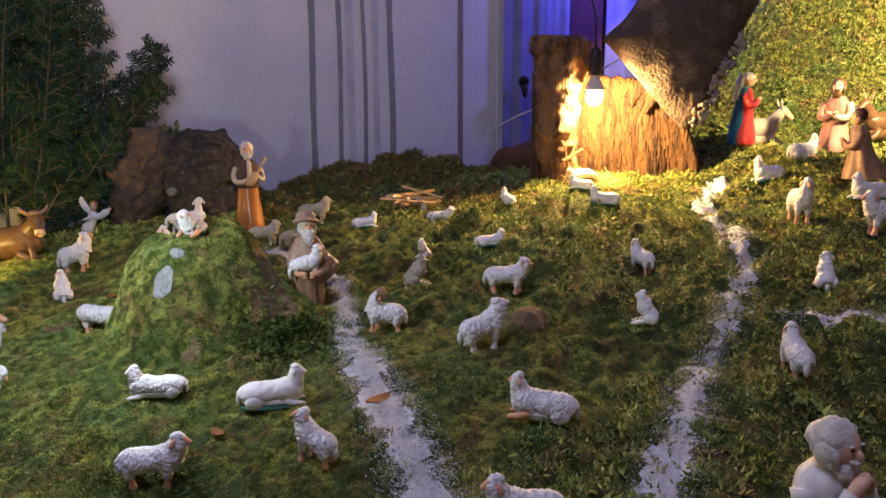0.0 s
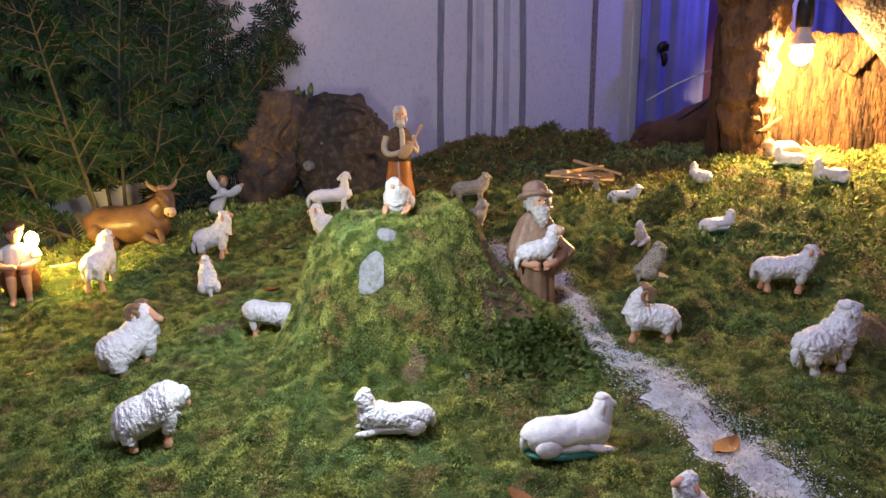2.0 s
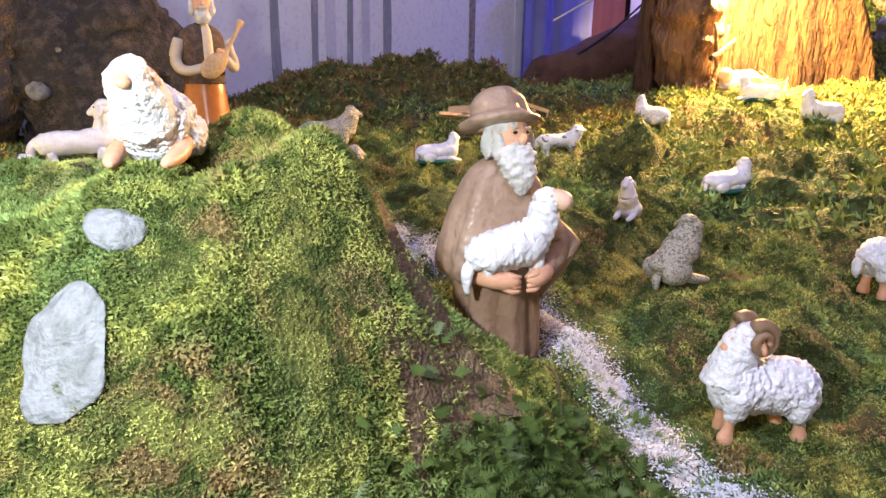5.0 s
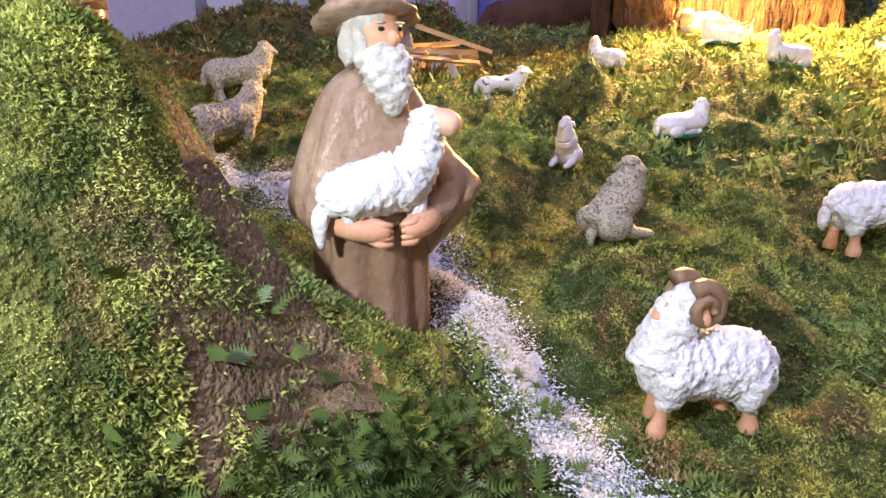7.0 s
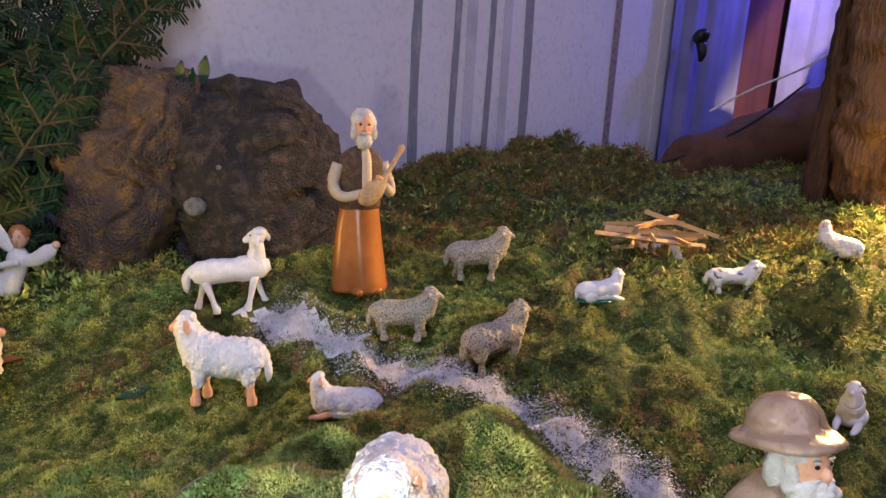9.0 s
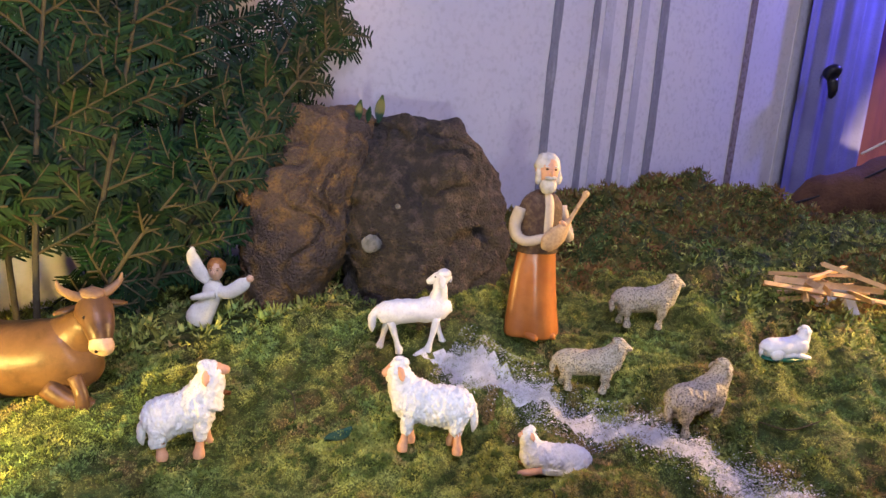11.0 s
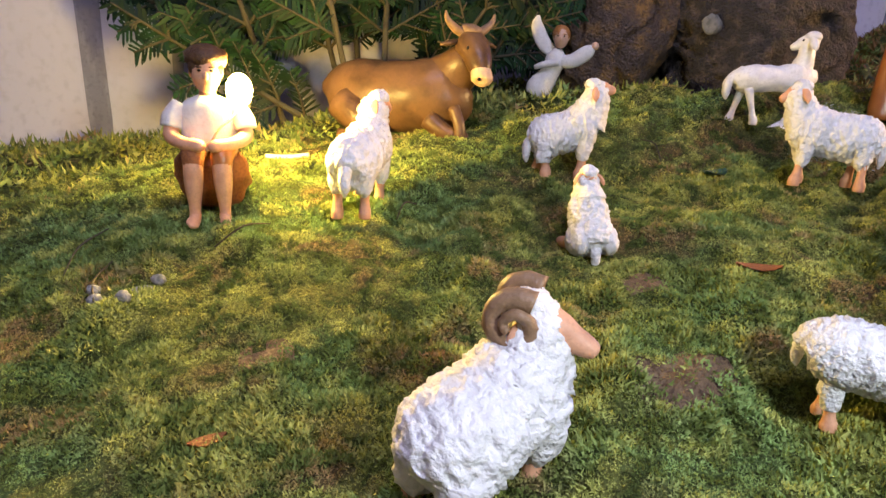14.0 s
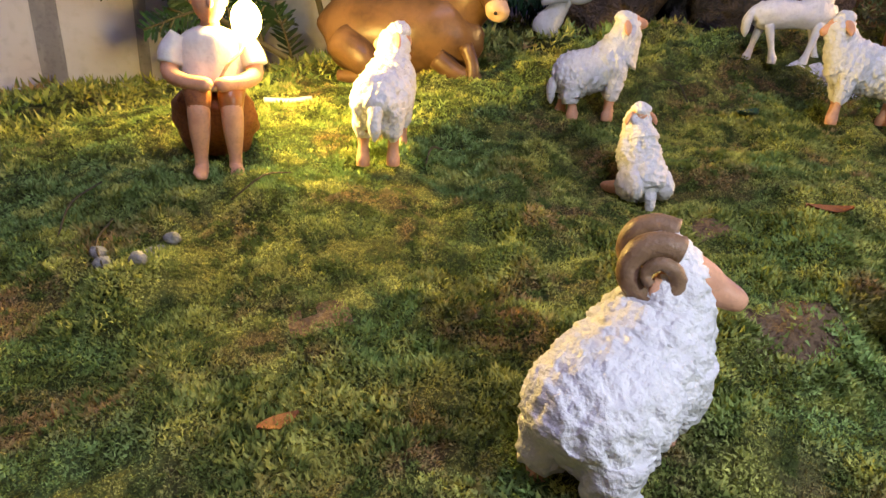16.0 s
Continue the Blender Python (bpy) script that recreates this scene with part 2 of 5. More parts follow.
class Build:
    """Gathers lofts and lumps into one mesh with several materials."""

    def __init__(self):
        self.v, self.f, self.m, self.mats = [], [], [], []

    def slot(self, mat):
        if mat not in self.mats:
            self.mats.append(mat)
        return self.mats.index(mat)

    def add(self, verts, faces, mat):
        o, s = len(self.v), self.slot(mat)
        self.v.extend(tuple(map(float, p)) for p in verts)
        for f in faces:
            self.f.append(tuple(i + o for i in f))
            self.m.append(s)

    def tube(self, pts, mat, n=14, k=4, up=(0, 0, 1), rough=0.0, freq=20.0, seed=0.0, locks=False):
        """Rows (x, y, z, side radius, upward radius) along a line."""
        rows = spline([r if len(r) == 5 else (*r, r[3]) for r in pts], k)
        c, rad = rows[:, :3], np.maximum(rows[:, 3:], 1e-5)
        verts, faces = [], []
        upv = Vector(up)
        side = None
        for i in range(len(c)):
            d = Vector(c[min(i + 1, len(c) - 1)] - c[max(i - 1, 0)]).normalized()
            s = d.cross(upv)
            if s.length < 0.15:
                s = side if side else d.cross(Vector((0.3, 1, 0.2)))
            s = s - d * s.dot(d)
            s.normalize()
            if side and s.dot(side) < 0:
                s = -s
            side = s
            u = s.cross(d)
            for j in range(n):
                a = 2 * math.pi * j / n
                off = s * (math.cos(a) * rad[i, 0]) + u * (math.sin(a) * rad[i, 1])
                p = Vector(c[i]) + off
                if locks:
                    e = fleece(p, seed)
                    p += off.normalized() * rough * e * min(1.0, rad[i, 0] / (rough * 4 + 1e-9))
                elif rough:
                    e = noise.noise(p * freq + Vector((seed, 0, 0))) + 0.6 * noise.noise(p * freq * 2.3 + Vector((0, seed, 5)))
                    p += off.normalized() * rough * e * min(1.0, rad[i, 0] / (rough * 4 + 1e-9))
                verts.append(p)
        m = len(c)
        for i in range(m - 1):
            for j in range(n):
                faces.append((i * n + j, i * n + (j + 1) % n, (i + 1) * n + (j + 1) % n, (i + 1) * n + j))
        faces.append(tuple(range(n - 1, -1, -1)))
        faces.append(tuple((m - 1) * n + j for j in range(n)))
        self.add(verts, faces, mat)

    def lump(self, place, radii, mat, n=14, turn=None, rough=0.0, freq=20.0, seed=0.0, locks=False):
        verts, faces = [], []
        h = max(5, n * 2 // 3)
        rot = turn.to_matrix() if turn else Matrix.Identity(3)
        for i in range(h + 1):
            t = math.pi * i / h
            for j in range(n):
                a = 2 * math.pi * j / n
                d = Vector((math.sin(t) * math.cos(a), math.sin(t) * math.sin(a), math.cos(t)))
                p = Vector((d.x * radii[0], d.y * radii[1], d.z * radii[2]))
                if rough:
                    q = p + Vector((seed, seed * 0.7, 0))
                    p += d * rough * (fleece(q, seed) if locks else noise.noise(q * freq) + 0.5 * noise.noise(q * freq * 2.4))
                verts.append(rot @ p + Vector(place))
        for i in range(h):
            for j in range(n):
                faces.append((i * n + j, (i + 1) * n + j, (i + 1) * n + (j + 1) % n, i * n + (j + 1) % n))
        self.add(verts, faces, mat)

    def mesh(self, name, smooth=True):
        me = bpy.data.meshes.new(name)
        me.from_pydata(self.v, [], self.f)
        for mat in self.mats:
            me.materials.append(mat)
        me.polygons.foreach_set("material_index", self.m)
        me.polygons.foreach_set("use_smooth", [smooth] * len(self.f))
        me.update()
        return me

    def thing(self, name, m=None, smooth=True):
        ob = new(name, self.mesh(name, smooth))
        if m is not None:
            ob.matrix_world = m
        return ob


def box(b, lo, hi, mat, m=None):
    v = [Vector((x, y, z)) for x in (lo[0], hi[0]) for y in (lo[1], hi[1]) for z in (lo[2], hi[2])]
    if m is not None:
        v = [m @ p for p in v]
    b.add(v, [(0, 1, 3, 2), (4, 6, 7, 5), (0, 4, 5, 1), (2, 3, 7, 6), (0, 2, 6, 4), (1, 5, 7, 3)], mat)


def part(name, b, parent, label="", smooth=True):
    ob = new(name, b.mesh(name, smooth))
    ob.parent = parent
    return tagged(ob, label)


def under(name, b, parent, label="", smooth=True):
    """A part whose mesh is laid out in world places."""
    ob = part(name, b, parent, label, smooth)
    ob.matrix_parent_inverse = parent.matrix_world.inverted()
    return ob


def base(name, place=(0, 0, 0), turn=0.0):
    ob = new(name)
    ob.matrix_world = pose(*place, 0, 0, turn)
    return ob


# ---- the ground ----
def step(a, lo, hi):
    t = np.clip((a - lo) / (hi - lo), 0, 1)
    return t * t * (3 - 2 * t)


def lattice(x, y, cell, seed):
    """Smooth value noise in -1..1."""
    u, v = x / cell + 137.0, y / cell + 91.0
    i, j = np.floor(u).astype(np.int64), np.floor(v).astype(np.int64)
    fu, fv = u - i, v - j
    fu, fv = fu * fu * (3 - 2 * fu), fv * fv * (3 - 2 * fv)

    def h(a, b):
        s = np.sin(a * 127.1 + b * 311.7 + seed * 74.7) * 43758.5453
        return (s - np.floor(s)) * 2 - 1
    return (h(i, j) * (1 - fu) + h(i + 1, j) * fu) * (1 - fv) + (h(i, j + 1) * (1 - fu) + h(i + 1, j + 1) * fu) * fv


def mound(x, y, cx, cy, rx, ry, turn, sharp):
    c, s = math.cos(radians(turn)), math.sin(radians(turn))
    u, v = ((x - cx) * c + (y - cy) * s) / rx, (-(x - cx) * s + (y - cy) * c) / ry
    return np.exp(-((u * u + v * v) ** sharp))


DIPS = ((0.13, 1.29, 0.012), (-0.06, 1.61, 0.004), (0.09, 1.51, 0.011), (0.34, 1.55, 0.009), (0.39, 1.69, 0.008), (0.28, 1.18, 0.005), (0.54, 1.56, 0.006), (0.68, 1.09, 0.004),
        (0.77, 1.18, 0.008), (0.92, 1.14, 0.012), (0.78, 1.48, 0.007), (1.17, 1.37, 0.004), (0.8, 0.94, 0.007), (0.54, 0.96, 0.012), (0.16, 0.97, 0.004), (0.29, 0.84, 0.008))


def ground(x, y):
    x, y = np.asarray(x, float), np.asarray(y, float)
    z = -0.095 + 0.117 * x + 0.083 * y
    z = z - 0.10 * step(y, 1.5, 2.1) * step(x, 1.1, 1.8)
    z = z + 0.035 * mound(x, y, 0.25, 1.84, 0.42, 0.20, 5, 1.5) + 0.018 * mound(x, y, -0.2, 1.66, 0.16, 0.14, 0, 1.2)
    z = z - 0.030 * step(y, 1.9, 2.15) * (1 - step(x, 0.5, 0.9))
    z = z + 0.045 * mound(x, y, 1.25, 1.97, 0.30, 0.12, -8, 1.3) + 0.030 * mound(x, y, 0.95, 1.95, 0.18, 0.12, 0, 1.2)
    z = z + 0.045 * mound(x, y, 0.99, 1.315, 0.042, 0.05, 0, 1.4) + 0.014 * mound(x, y, 0.80, 1.47, 0.12, 0.07, -30, 1.2)
    z = z + 0.022 * mound(x, y, 0.715, 0.785, 0.05, 0.04, 0, 1.3)
    z = z + 0.02 * mound(x, y, 0.95, 1.13, 0.2, 0.06, -20, 1.2)
    z = z + 0.030 * mound(x, y, 1.38, 1.25, 0.20, 0.16, 0, 1.3)
    z = z + 0.06 * step(x, 1.7, 2.0) * (1 - step(y, 1.35, 1.6)) + 0.55 * step(x + 0.25 * (y - 1.2), 2.15, 2.75) * (1 - step(y, 1.45, 1.75))
    hill = 0.160 * mound(x, y, 0.287, 1.205, 0.134, 0.142, 0, 2.8) + 0.05 * mound(x, y, 0.37, 1.10, 0.10, 0.07, -20, 1.6)
    hill = hill * (1 - 0.24 * step(y + 0.3 * (x - 0.28), 1.19, 1.31))
    z = z + hill * (1 + 0.12 * lattice(x, y, 0.05, 9))
    for px, py, deep in DIPS:
        if math.hypot(px - 0.278, py - 1.177) > 0.05:
            z = z - deep * mound(x, y, px, py, 0.07, 0.07, 0, 1.5)
    back = step(y, 1.66, 1.82) * step(x, 0.55, 0.8)
    z = z + back * (0.022 * lattice(x, y, 0.085, 61) + 0.012 * lattice(x, y, 0.035, 62))
    mid = step(x + 0.4 * (y - 1.1), 0.35, 0.75)
    z = z + (0.008 + 0.006 * mid) * lattice(x, y, 0.11, 1) + 0.006 * mid * lattice(x, y, 0.04, 12) + (0.006 + 0.024 * mid) * (0.5 - np.abs(lattice(x * 0.8 + y * 0.6, (y * 0.8 - x * 0.6) * 1.8, 0.07, 2))) + 0.0065 * lattice(x, y, 0.026, 3) + 0.0022 * lattice(x, y, 0.012, 4)
    return z


def gz(x, y):
    return float(ground(x, y))


def near_line(x, y, line):
    """Distance to a polyline of (x, y, half width), less the width there."""
    best = np.full(np.shape(x), 9.0)
    for (x0, y0, w0), (x1, y1, w1) in zip(line, line[1:]):
        dx, dy = x1 - x0, y1 - y0
        t = np.clip(((x - x0) * dx + (y - y0) * dy) / (dx * dx + dy * dy), 0, 1)
        best = np.minimum(best, np.hypot(x - x0 - t * dx, y - y0 - t * dy) - (w0 + t * (w1 - w0)))
    return best


STREAM = [(0.42, 1.665, 0.030), (0.485, 1.56, 0.034), (0.545, 1.40, 0.026), (0.56, 1.19, 0.020), (0.50, 1.03, 0.020), (0.455, 0.94, 0.018),
          (0.44, 0.85, 0.034), (0.415, 0.74, 0.034), (0.385, 0.65, 0.034), (0.36, 0.55, 0.036), (0.30, 0.40, 0.04)]
BROOK = [(1.72, 1.09, 0.04), (1.53, 1.02, 0.035), (1.36, 0.81, 0.035), (1.19, 0.67, 0.028), (1.03, 0.60, 0.03), (0.88, 0.54, 0.022), (0.77, 0.50, 0.028),
         (0.66, 0.44, 0.032), (0.55, 0.385, 0.032), (0.42, 0.30, 0.035)]
BRANCHLET = [(1.03, 0.53, 0.012), (1.14, 0.42, 0.02), (1.30, 0.30, 0.02)]
BARE = [(0.40, 1.15, 0.010), (0.385, 1.10, 0.016), (0.394, 1.066, 0.026), (0.370, 1.067, 0.017), (0.352, 1.070, 0.009), (0.340, 1.055, 0.004), (0.334, 1.040, 0.003)]


def snow(x, y):
    d = np.minimum(np.minimum(near_line(x, y, STREAM), near_line(x, y, BROOK)), near_line(x, y, BRANCHLET))
    return d + 0.016 * lattice(x, y, 0.035, 21) + 0.010 * lattice(x, y, 0.012, 22)


def bare(x, y):
    d = near_line(x, y, BARE)
    patch = np.minimum(np.hypot(x - 0.058, (y - 1.348) * 1.3) - 0.026, np.hypot((x + 0.14) * 0.8, y - 1.44) - 0.012)
    patch = np.minimum(patch, np.hypot(x - 0.105, (y - 1.45) * 1.4) - 0.012)
    patch = np.minimum(patch, np.hypot(x - 0.237, (y - 1.048) * 0.8) - 0.014)
    patch = np.minimum(patch, np.hypot(x - 0.715, y - 0.785) - 0.04)
    return np.minimum(d, patch) + 0.010 * lattice(x, y, 0.03, 31) + 0.006 * lattice(x, y, 0.01, 32)


XS, YS = np.arange(-1.0, 3.0, 0.0075), np.arange(-0.25, 2.165, 0.0075)
GX, GY = np.meshgrid(XS, YS)
GZ = ground(GX, GY)
nx, ny = len(XS), len(YS)
idx = np.arange(nx * ny).reshape(ny, nx)
quads = np.stack((idx[:-1, :-1], idx[:-1, 1:], idx[1:, 1:], idx[1:, :-1]), -1).reshape(-1, 4)
me = bpy.data.meshes.new("ground")
me.vertices.add(nx * ny)
me.vertices.foreach_set("co", np.stack((GX, GY, GZ), -1).ravel())
me.loops.add(len(quads) * 4)
me.loops.foreach_set("vertex_index", quads.ravel())
me.polygons.add(len(quads))
me.polygons.foreach_set("loop_start", np.arange(len(quads)) * 4)
cx, cy = GX.ravel()[quads].mean(1), GY.ravel()[quads].mean(1)
kindof = np.where(snow(cx, cy) < -0.013, 1, np.where(bare(cx, cy) < 0, 2, 0))
for mat in (MOSSGAPS, SNOW, SOIL):
    me.materials.append(mat)
me.update(calc_edges=True)
me.polygons.foreach_set("material_index", kindof)
me.polygons.foreach_set("use_smooth", np.ones(len(quads), bool))
tagged(new("ground", me), "bumpy green and olive moss ground with white snow trails", "ground", kind="structure")


def triangles(name, pts, mat, label, category):
    """pts: n x 3 x 3 corner places, one mesh."""
    n = len(pts)
    me = bpy.data.meshes.new(name)
    me.vertices.add(n * 3)
    me.vertices.foreach_set("co", pts.astype(np.float32).ravel())
    me.loops.add(n * 3)
    me.loops.foreach_set("vertex_index", np.arange(n * 3))
    me.polygons.add(n)
    me.polygons.foreach_set("loop_start", np.arange(n) * 3)
    me.materials.append(mat)
    me.update(calc_edges=True)
    return tagged(new(name, me), label, category, kind="stuff")


rng = np.random.default_rng(5)


def sprigs(n, lo, hi, size, leaves, keep):
    """Small upright tufts of pointed leaflets on the ground."""
    x, y = rng.uniform(lo[0], hi[0], n), rng.uniform(lo[1], hi[1], n)
    ok = keep(x, y)
    x, y = x[ok], y[ok]
    z = ground(x, y)
    e = 0.004
    nrm = np.stack(((ground(x - e, y) - ground(x + e, y)) / (2 * e), (ground(x, y - e) - ground(x, y + e)) / (2 * e), np.ones(len(x))), -1)
    nrm /= np.linalg.norm(nrm, axis=1, keepdims=True)
    height = size * (0.55 + 0.9 * rng.random(len(x))) * (1 + 0.4 * lattice(x, y, 0.06, 41)) * (1 + 0.55 * lattice(x, y, 0.018, 42))
    root = np.stack((x, y, z), -1)
    out = []
    for i in range(leaves):
        lean = rng.normal(0, 0.95, (len(x), 3))
        d = nrm + lean
        d /= np.linalg.norm(d, axis=1, keepdims=True)
        side = np.cross(d, rng.normal(0, 1, (len(x), 3)))
        side /= np.linalg.norm(side, axis=1, keepdims=True) + 1e-9
        w = (height * (0.08 + 0.11 * rng.random(len(x))))[:, None]
        start = root + nrm * (height * 0.25 * rng.random(len(x)))[:, None]
        tip = start + d * height[:, None]
        mid = start + d * (height * 0.35)[:, None]
        out.append(np.stack((mid - side * w, tip, mid + side * w), 1))
    return np.concatenate(out)


def mossy(x, y):
    return (snow(x, y) > -0.010 * rng.random(len(x)) - 0.03 * (rng.random(len(x)) < 0.40)) & ((bare(x, y) > -0.009 * rng.random(len(x)) ** 1.5) | (rng.random(len(x)) < 0.05))


def inner(x, y):
    return (x > -0.45) & (x < 0.85) & (y > 0.55) & (y < 1.80)


near = sprigs(400000, (-0.45, 0.55), (0.85, 1.80), 0.0034, 3, mossy)
close = sprigs(190000, (-0.36, 1.02), (0.46, 1.62), 0.0030, 3, mossy)

def dry(x, y):
    """Where the moss has dried: the ridge by the wall and patches before the stump."""
    ridge = (y + 0.06 * lattice(x, y, 0.16, 51) > 1.80) & (x > 0.62)
    patch = np.hypot((x - 1.13) * 0.8, y - 1.52) + 0.06 * lattice(x, y, 0.07, 52) < 0.12
    return ridge | patch


tufts = sprigs(110000, (0.12, 1.02), (0.44, 1.36), 0.0030, 3, mossy)
far = sprigs(165000, (-0.9, 0.0), (2.6, 2.15), 0.0105, 3, lambda x, y: mossy(x, y) & ~inner(x, y) & ~(dry(x, y) & (rng.random(len(x)) < 0.45)))
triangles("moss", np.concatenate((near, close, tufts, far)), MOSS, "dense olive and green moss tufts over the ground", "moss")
triangles("dry_moss", sprigs(40000, (0.6, 1.35), (2.1, 2.15), 0.010, 3, lambda x, y: mossy(x, y) & dry(x, y)), DRYMOSS, "dry brown moss along the wall and before the stump", "moss")


def flakes(n, line, spread, label):
    segs = [(a, b) for a, b in zip(line, line[1:])]
    length = np.array([math.hypot(b[0] - a[0], b[1] - a[1]) for a, b in segs])
    pick = rng.choice(len(segs), n, p=length / length.sum())
    t = rng.random(n)
    a, b = np.array([s[0] for s in segs])[pick], np.array([s[1] for s in segs])[pick]
    c = a + (b - a) * t[:, None]
    off = rng.normal(0, spread, n)
    d = (b - a)[:, :2] / length[pick][:, None]
    x, y = c[:, 0] - d[:, 1] * off * c[:, 2], c[:, 1] + d[:, 0] * off * c[:, 2]
    z = ground(x, y) + 0.002 + 0.004 * rng.random(n)
    p = np.stack((x, y, z), -1)
    u = rng.normal(0, 1, (n, 3)) * (1, 1, 0.35)
    v = rng.normal(0, 1, (n, 3)) * (1, 1, 0.35)
    s = (0.0004 + 0.0009 * rng.random(n) ** 2)[:, None]
    u, v = u / np.linalg.norm(u, axis=1, keepdims=True) * s, v / np.linalg.norm(v, axis=1, keepdims=True) * s
    triangles("snow_trail", np.stack((p - u - v, p + u, p + v), 1), SNOW, label, "snow trail")


flakes(130000, STREAM, 0.58, "trail of loose white snow flakes winding past the shepherd")
flakes(75000, BROOK, 0.58, "trail of loose white snow flakes from the stable to the front")
flakes(5000, BRANCHLET, 0.6, "short side trail of loose white snow flakes")


# ---- the room ----
def slab(name, lo, hi, mat, label, category):
    b = Build()
    box(b, lo, hi, mat)
    return tagged(b.thing(name, None, False), label, category, kind="structure")


slab("wall_north", (-2.4, 2.17, -0.8), (3.8, 2.30, 2.3), WALL, "white painted back wall in bluish light", "wall")
slab("wall_west", (-2.4, -2.5, -0.8), (-2.28, 2.166, 2.3), WALL, "plain pale side wall", "wall")
slab("wall_east", (3.68, -2.5, -0.8), (3.8, 2.166, 2.3), WALL, "plain pale side wall", "wall")
slab("wall_south", (-2.276, -2.5, -0.8), (3.676, -2.4, 2.3), WALL, "plain pale wall behind the display", "wall")
slab("ceiling", (-2.4, -2.5, 2.304), (3.8, 2.3, 2.4), WALL, "plain pale ceiling", "ceiling")
slab("floor", (-2.4, -2.5, -0.9), (3.8, 2.3, -0.804), FLOORMAT, "dark floor under the display table", "floor")
slab("display_table", (-1.0, -0.25, -0.8), (2.99, 2.16, -0.30), FLOORMAT, "low dark table that carries the moss", "table")

for x, w in ((0.955, 0.011), (1.058, 0.009), (1.156, 0.008), (1.27, 0.012), (-0.36, 0.016), (-0.245, 0.008), (-0.62, 0.012)):
    b = Build()
    h = np.linspace(0.0, 1.9, 40)
    edge = [(w * (1 + 0.15 * float(lattice(np.array(z), np.array(x), 0.06, 3))), x + 0.004 * math.sin(z * 7 + x * 9)) for z in h]
    v = [p for z, (e, c) in zip(h, edge) for p in ((c - e, 2.167, z), (c + e, 2.167, z), (c + e, 2.1695, z), (c - e, 2.1695, z))]
    b.add(v, [(4 * i + j, 4 * i + (j + 1) % 4, 4 * i + 4 + (j + 1) % 4, 4 * i + 4 + j) for i in range(39) for j in range(4)], STRIPE)
    tagged(b.thing("wall_stripe", None, False), "dark grey vertical stripe painted on the white wall", "stripe", "painted wall stripes", "structure")


def curtain(name, x0, x1, y, z0, z1, mat, waves, depth, label):
    b = Build()
    n = 90
    v, f = [], []
    for i in range(n + 1):
        t = i / n
        off = depth * (math.sin(t * waves * 6.283) + 0.4 * math.sin(t * waves * 15.1 + 1))
        for z in np.linspace(z0, z1, 12):
            for th in (0, 0.002):
                v.append((x0 + (x1 - x0) * t, y + off * (0.6 + 0.4 * (z1 - z) / (z1 - z0)) + th, z))
    for i in range(n):
        for j in range(11):
            a = i * 24 + j * 2
            f += [(a, a + 24, a + 26, a + 2), (a + 1, a + 3, a + 27, a + 25)]
    b.add(v, f, mat)
    return tagged(b.thing(name), label, "curtain")


curtain("blue_curtain", 1.79, 2.16, 2.135, 0.14, 1.9, CURTAIN, 3, 0.010, "blue lit cloth hanging against the wall")
curtain("maroon_curtain", 2.13, 2.42, 2.15, 0.14, 1.9, MAROON, 2, 0.004, "dark maroon strip of cloth between blue curtains")
curtain("blue_curtain", 2.38, 3.6, 2.12, 0.14, 1.9, CURTAIN, 7, 0.014, "blue lit cloth hanging behind the stump")


# The streaks at x 1.59 and 1.785 are light reflections drawn as pale strips.
for x, w, mat in ((1.59, 0.012, RIM), (1.785, 0.005, SHIRT), (1.10, 0.014, CLOTH), (1.205, 0.012, CLOTH)):
    b = Build()
    box(b, (x - w, 2.1672, 0.0), (x + w, 2.1695, 1.9), mat)
    tagged(b.thing("wall_stripe", None, False), "pale vertical streak of paint or painted-in light reflection on the white wall", "stripe", "painted wall stripes", "structure")


# ---- sheep ----
POSES = {
    # body radius, height, half length, rise to the chest, head height, head reach
    "stand": (0.215, 0.46, 0.43, 0.05, 0.82, 0.12), "graze": (0.225, 0.60, 0.62, -0.03, 0.0, 0.0), "alert": (0.215, 0.43, 0.33, 0.11, 0.86, 0.06),
    "lie": (0.225, 0.31, 0.58, 0.04, 0.76, 0.06), "sit": (0.20, 0.36, 0.17, 0.22, 0.82, 0.06), "lamb": (0.145, 0.48, 0.40, 0.03, 0.87, -0.02),
    "ram": (0.265, 0.37, 0.34, 0.13, 0.76, 0.04), "buck": (0.225, 0.42, 0.40, 0.04, 0.81, -0.10), "browse": (0.27, 0.46, 0.40, 0.16, 0.64, 0.16), "crouch": (0.26, 0.33, 0.26, 0.05, 0.68, 0.24)}


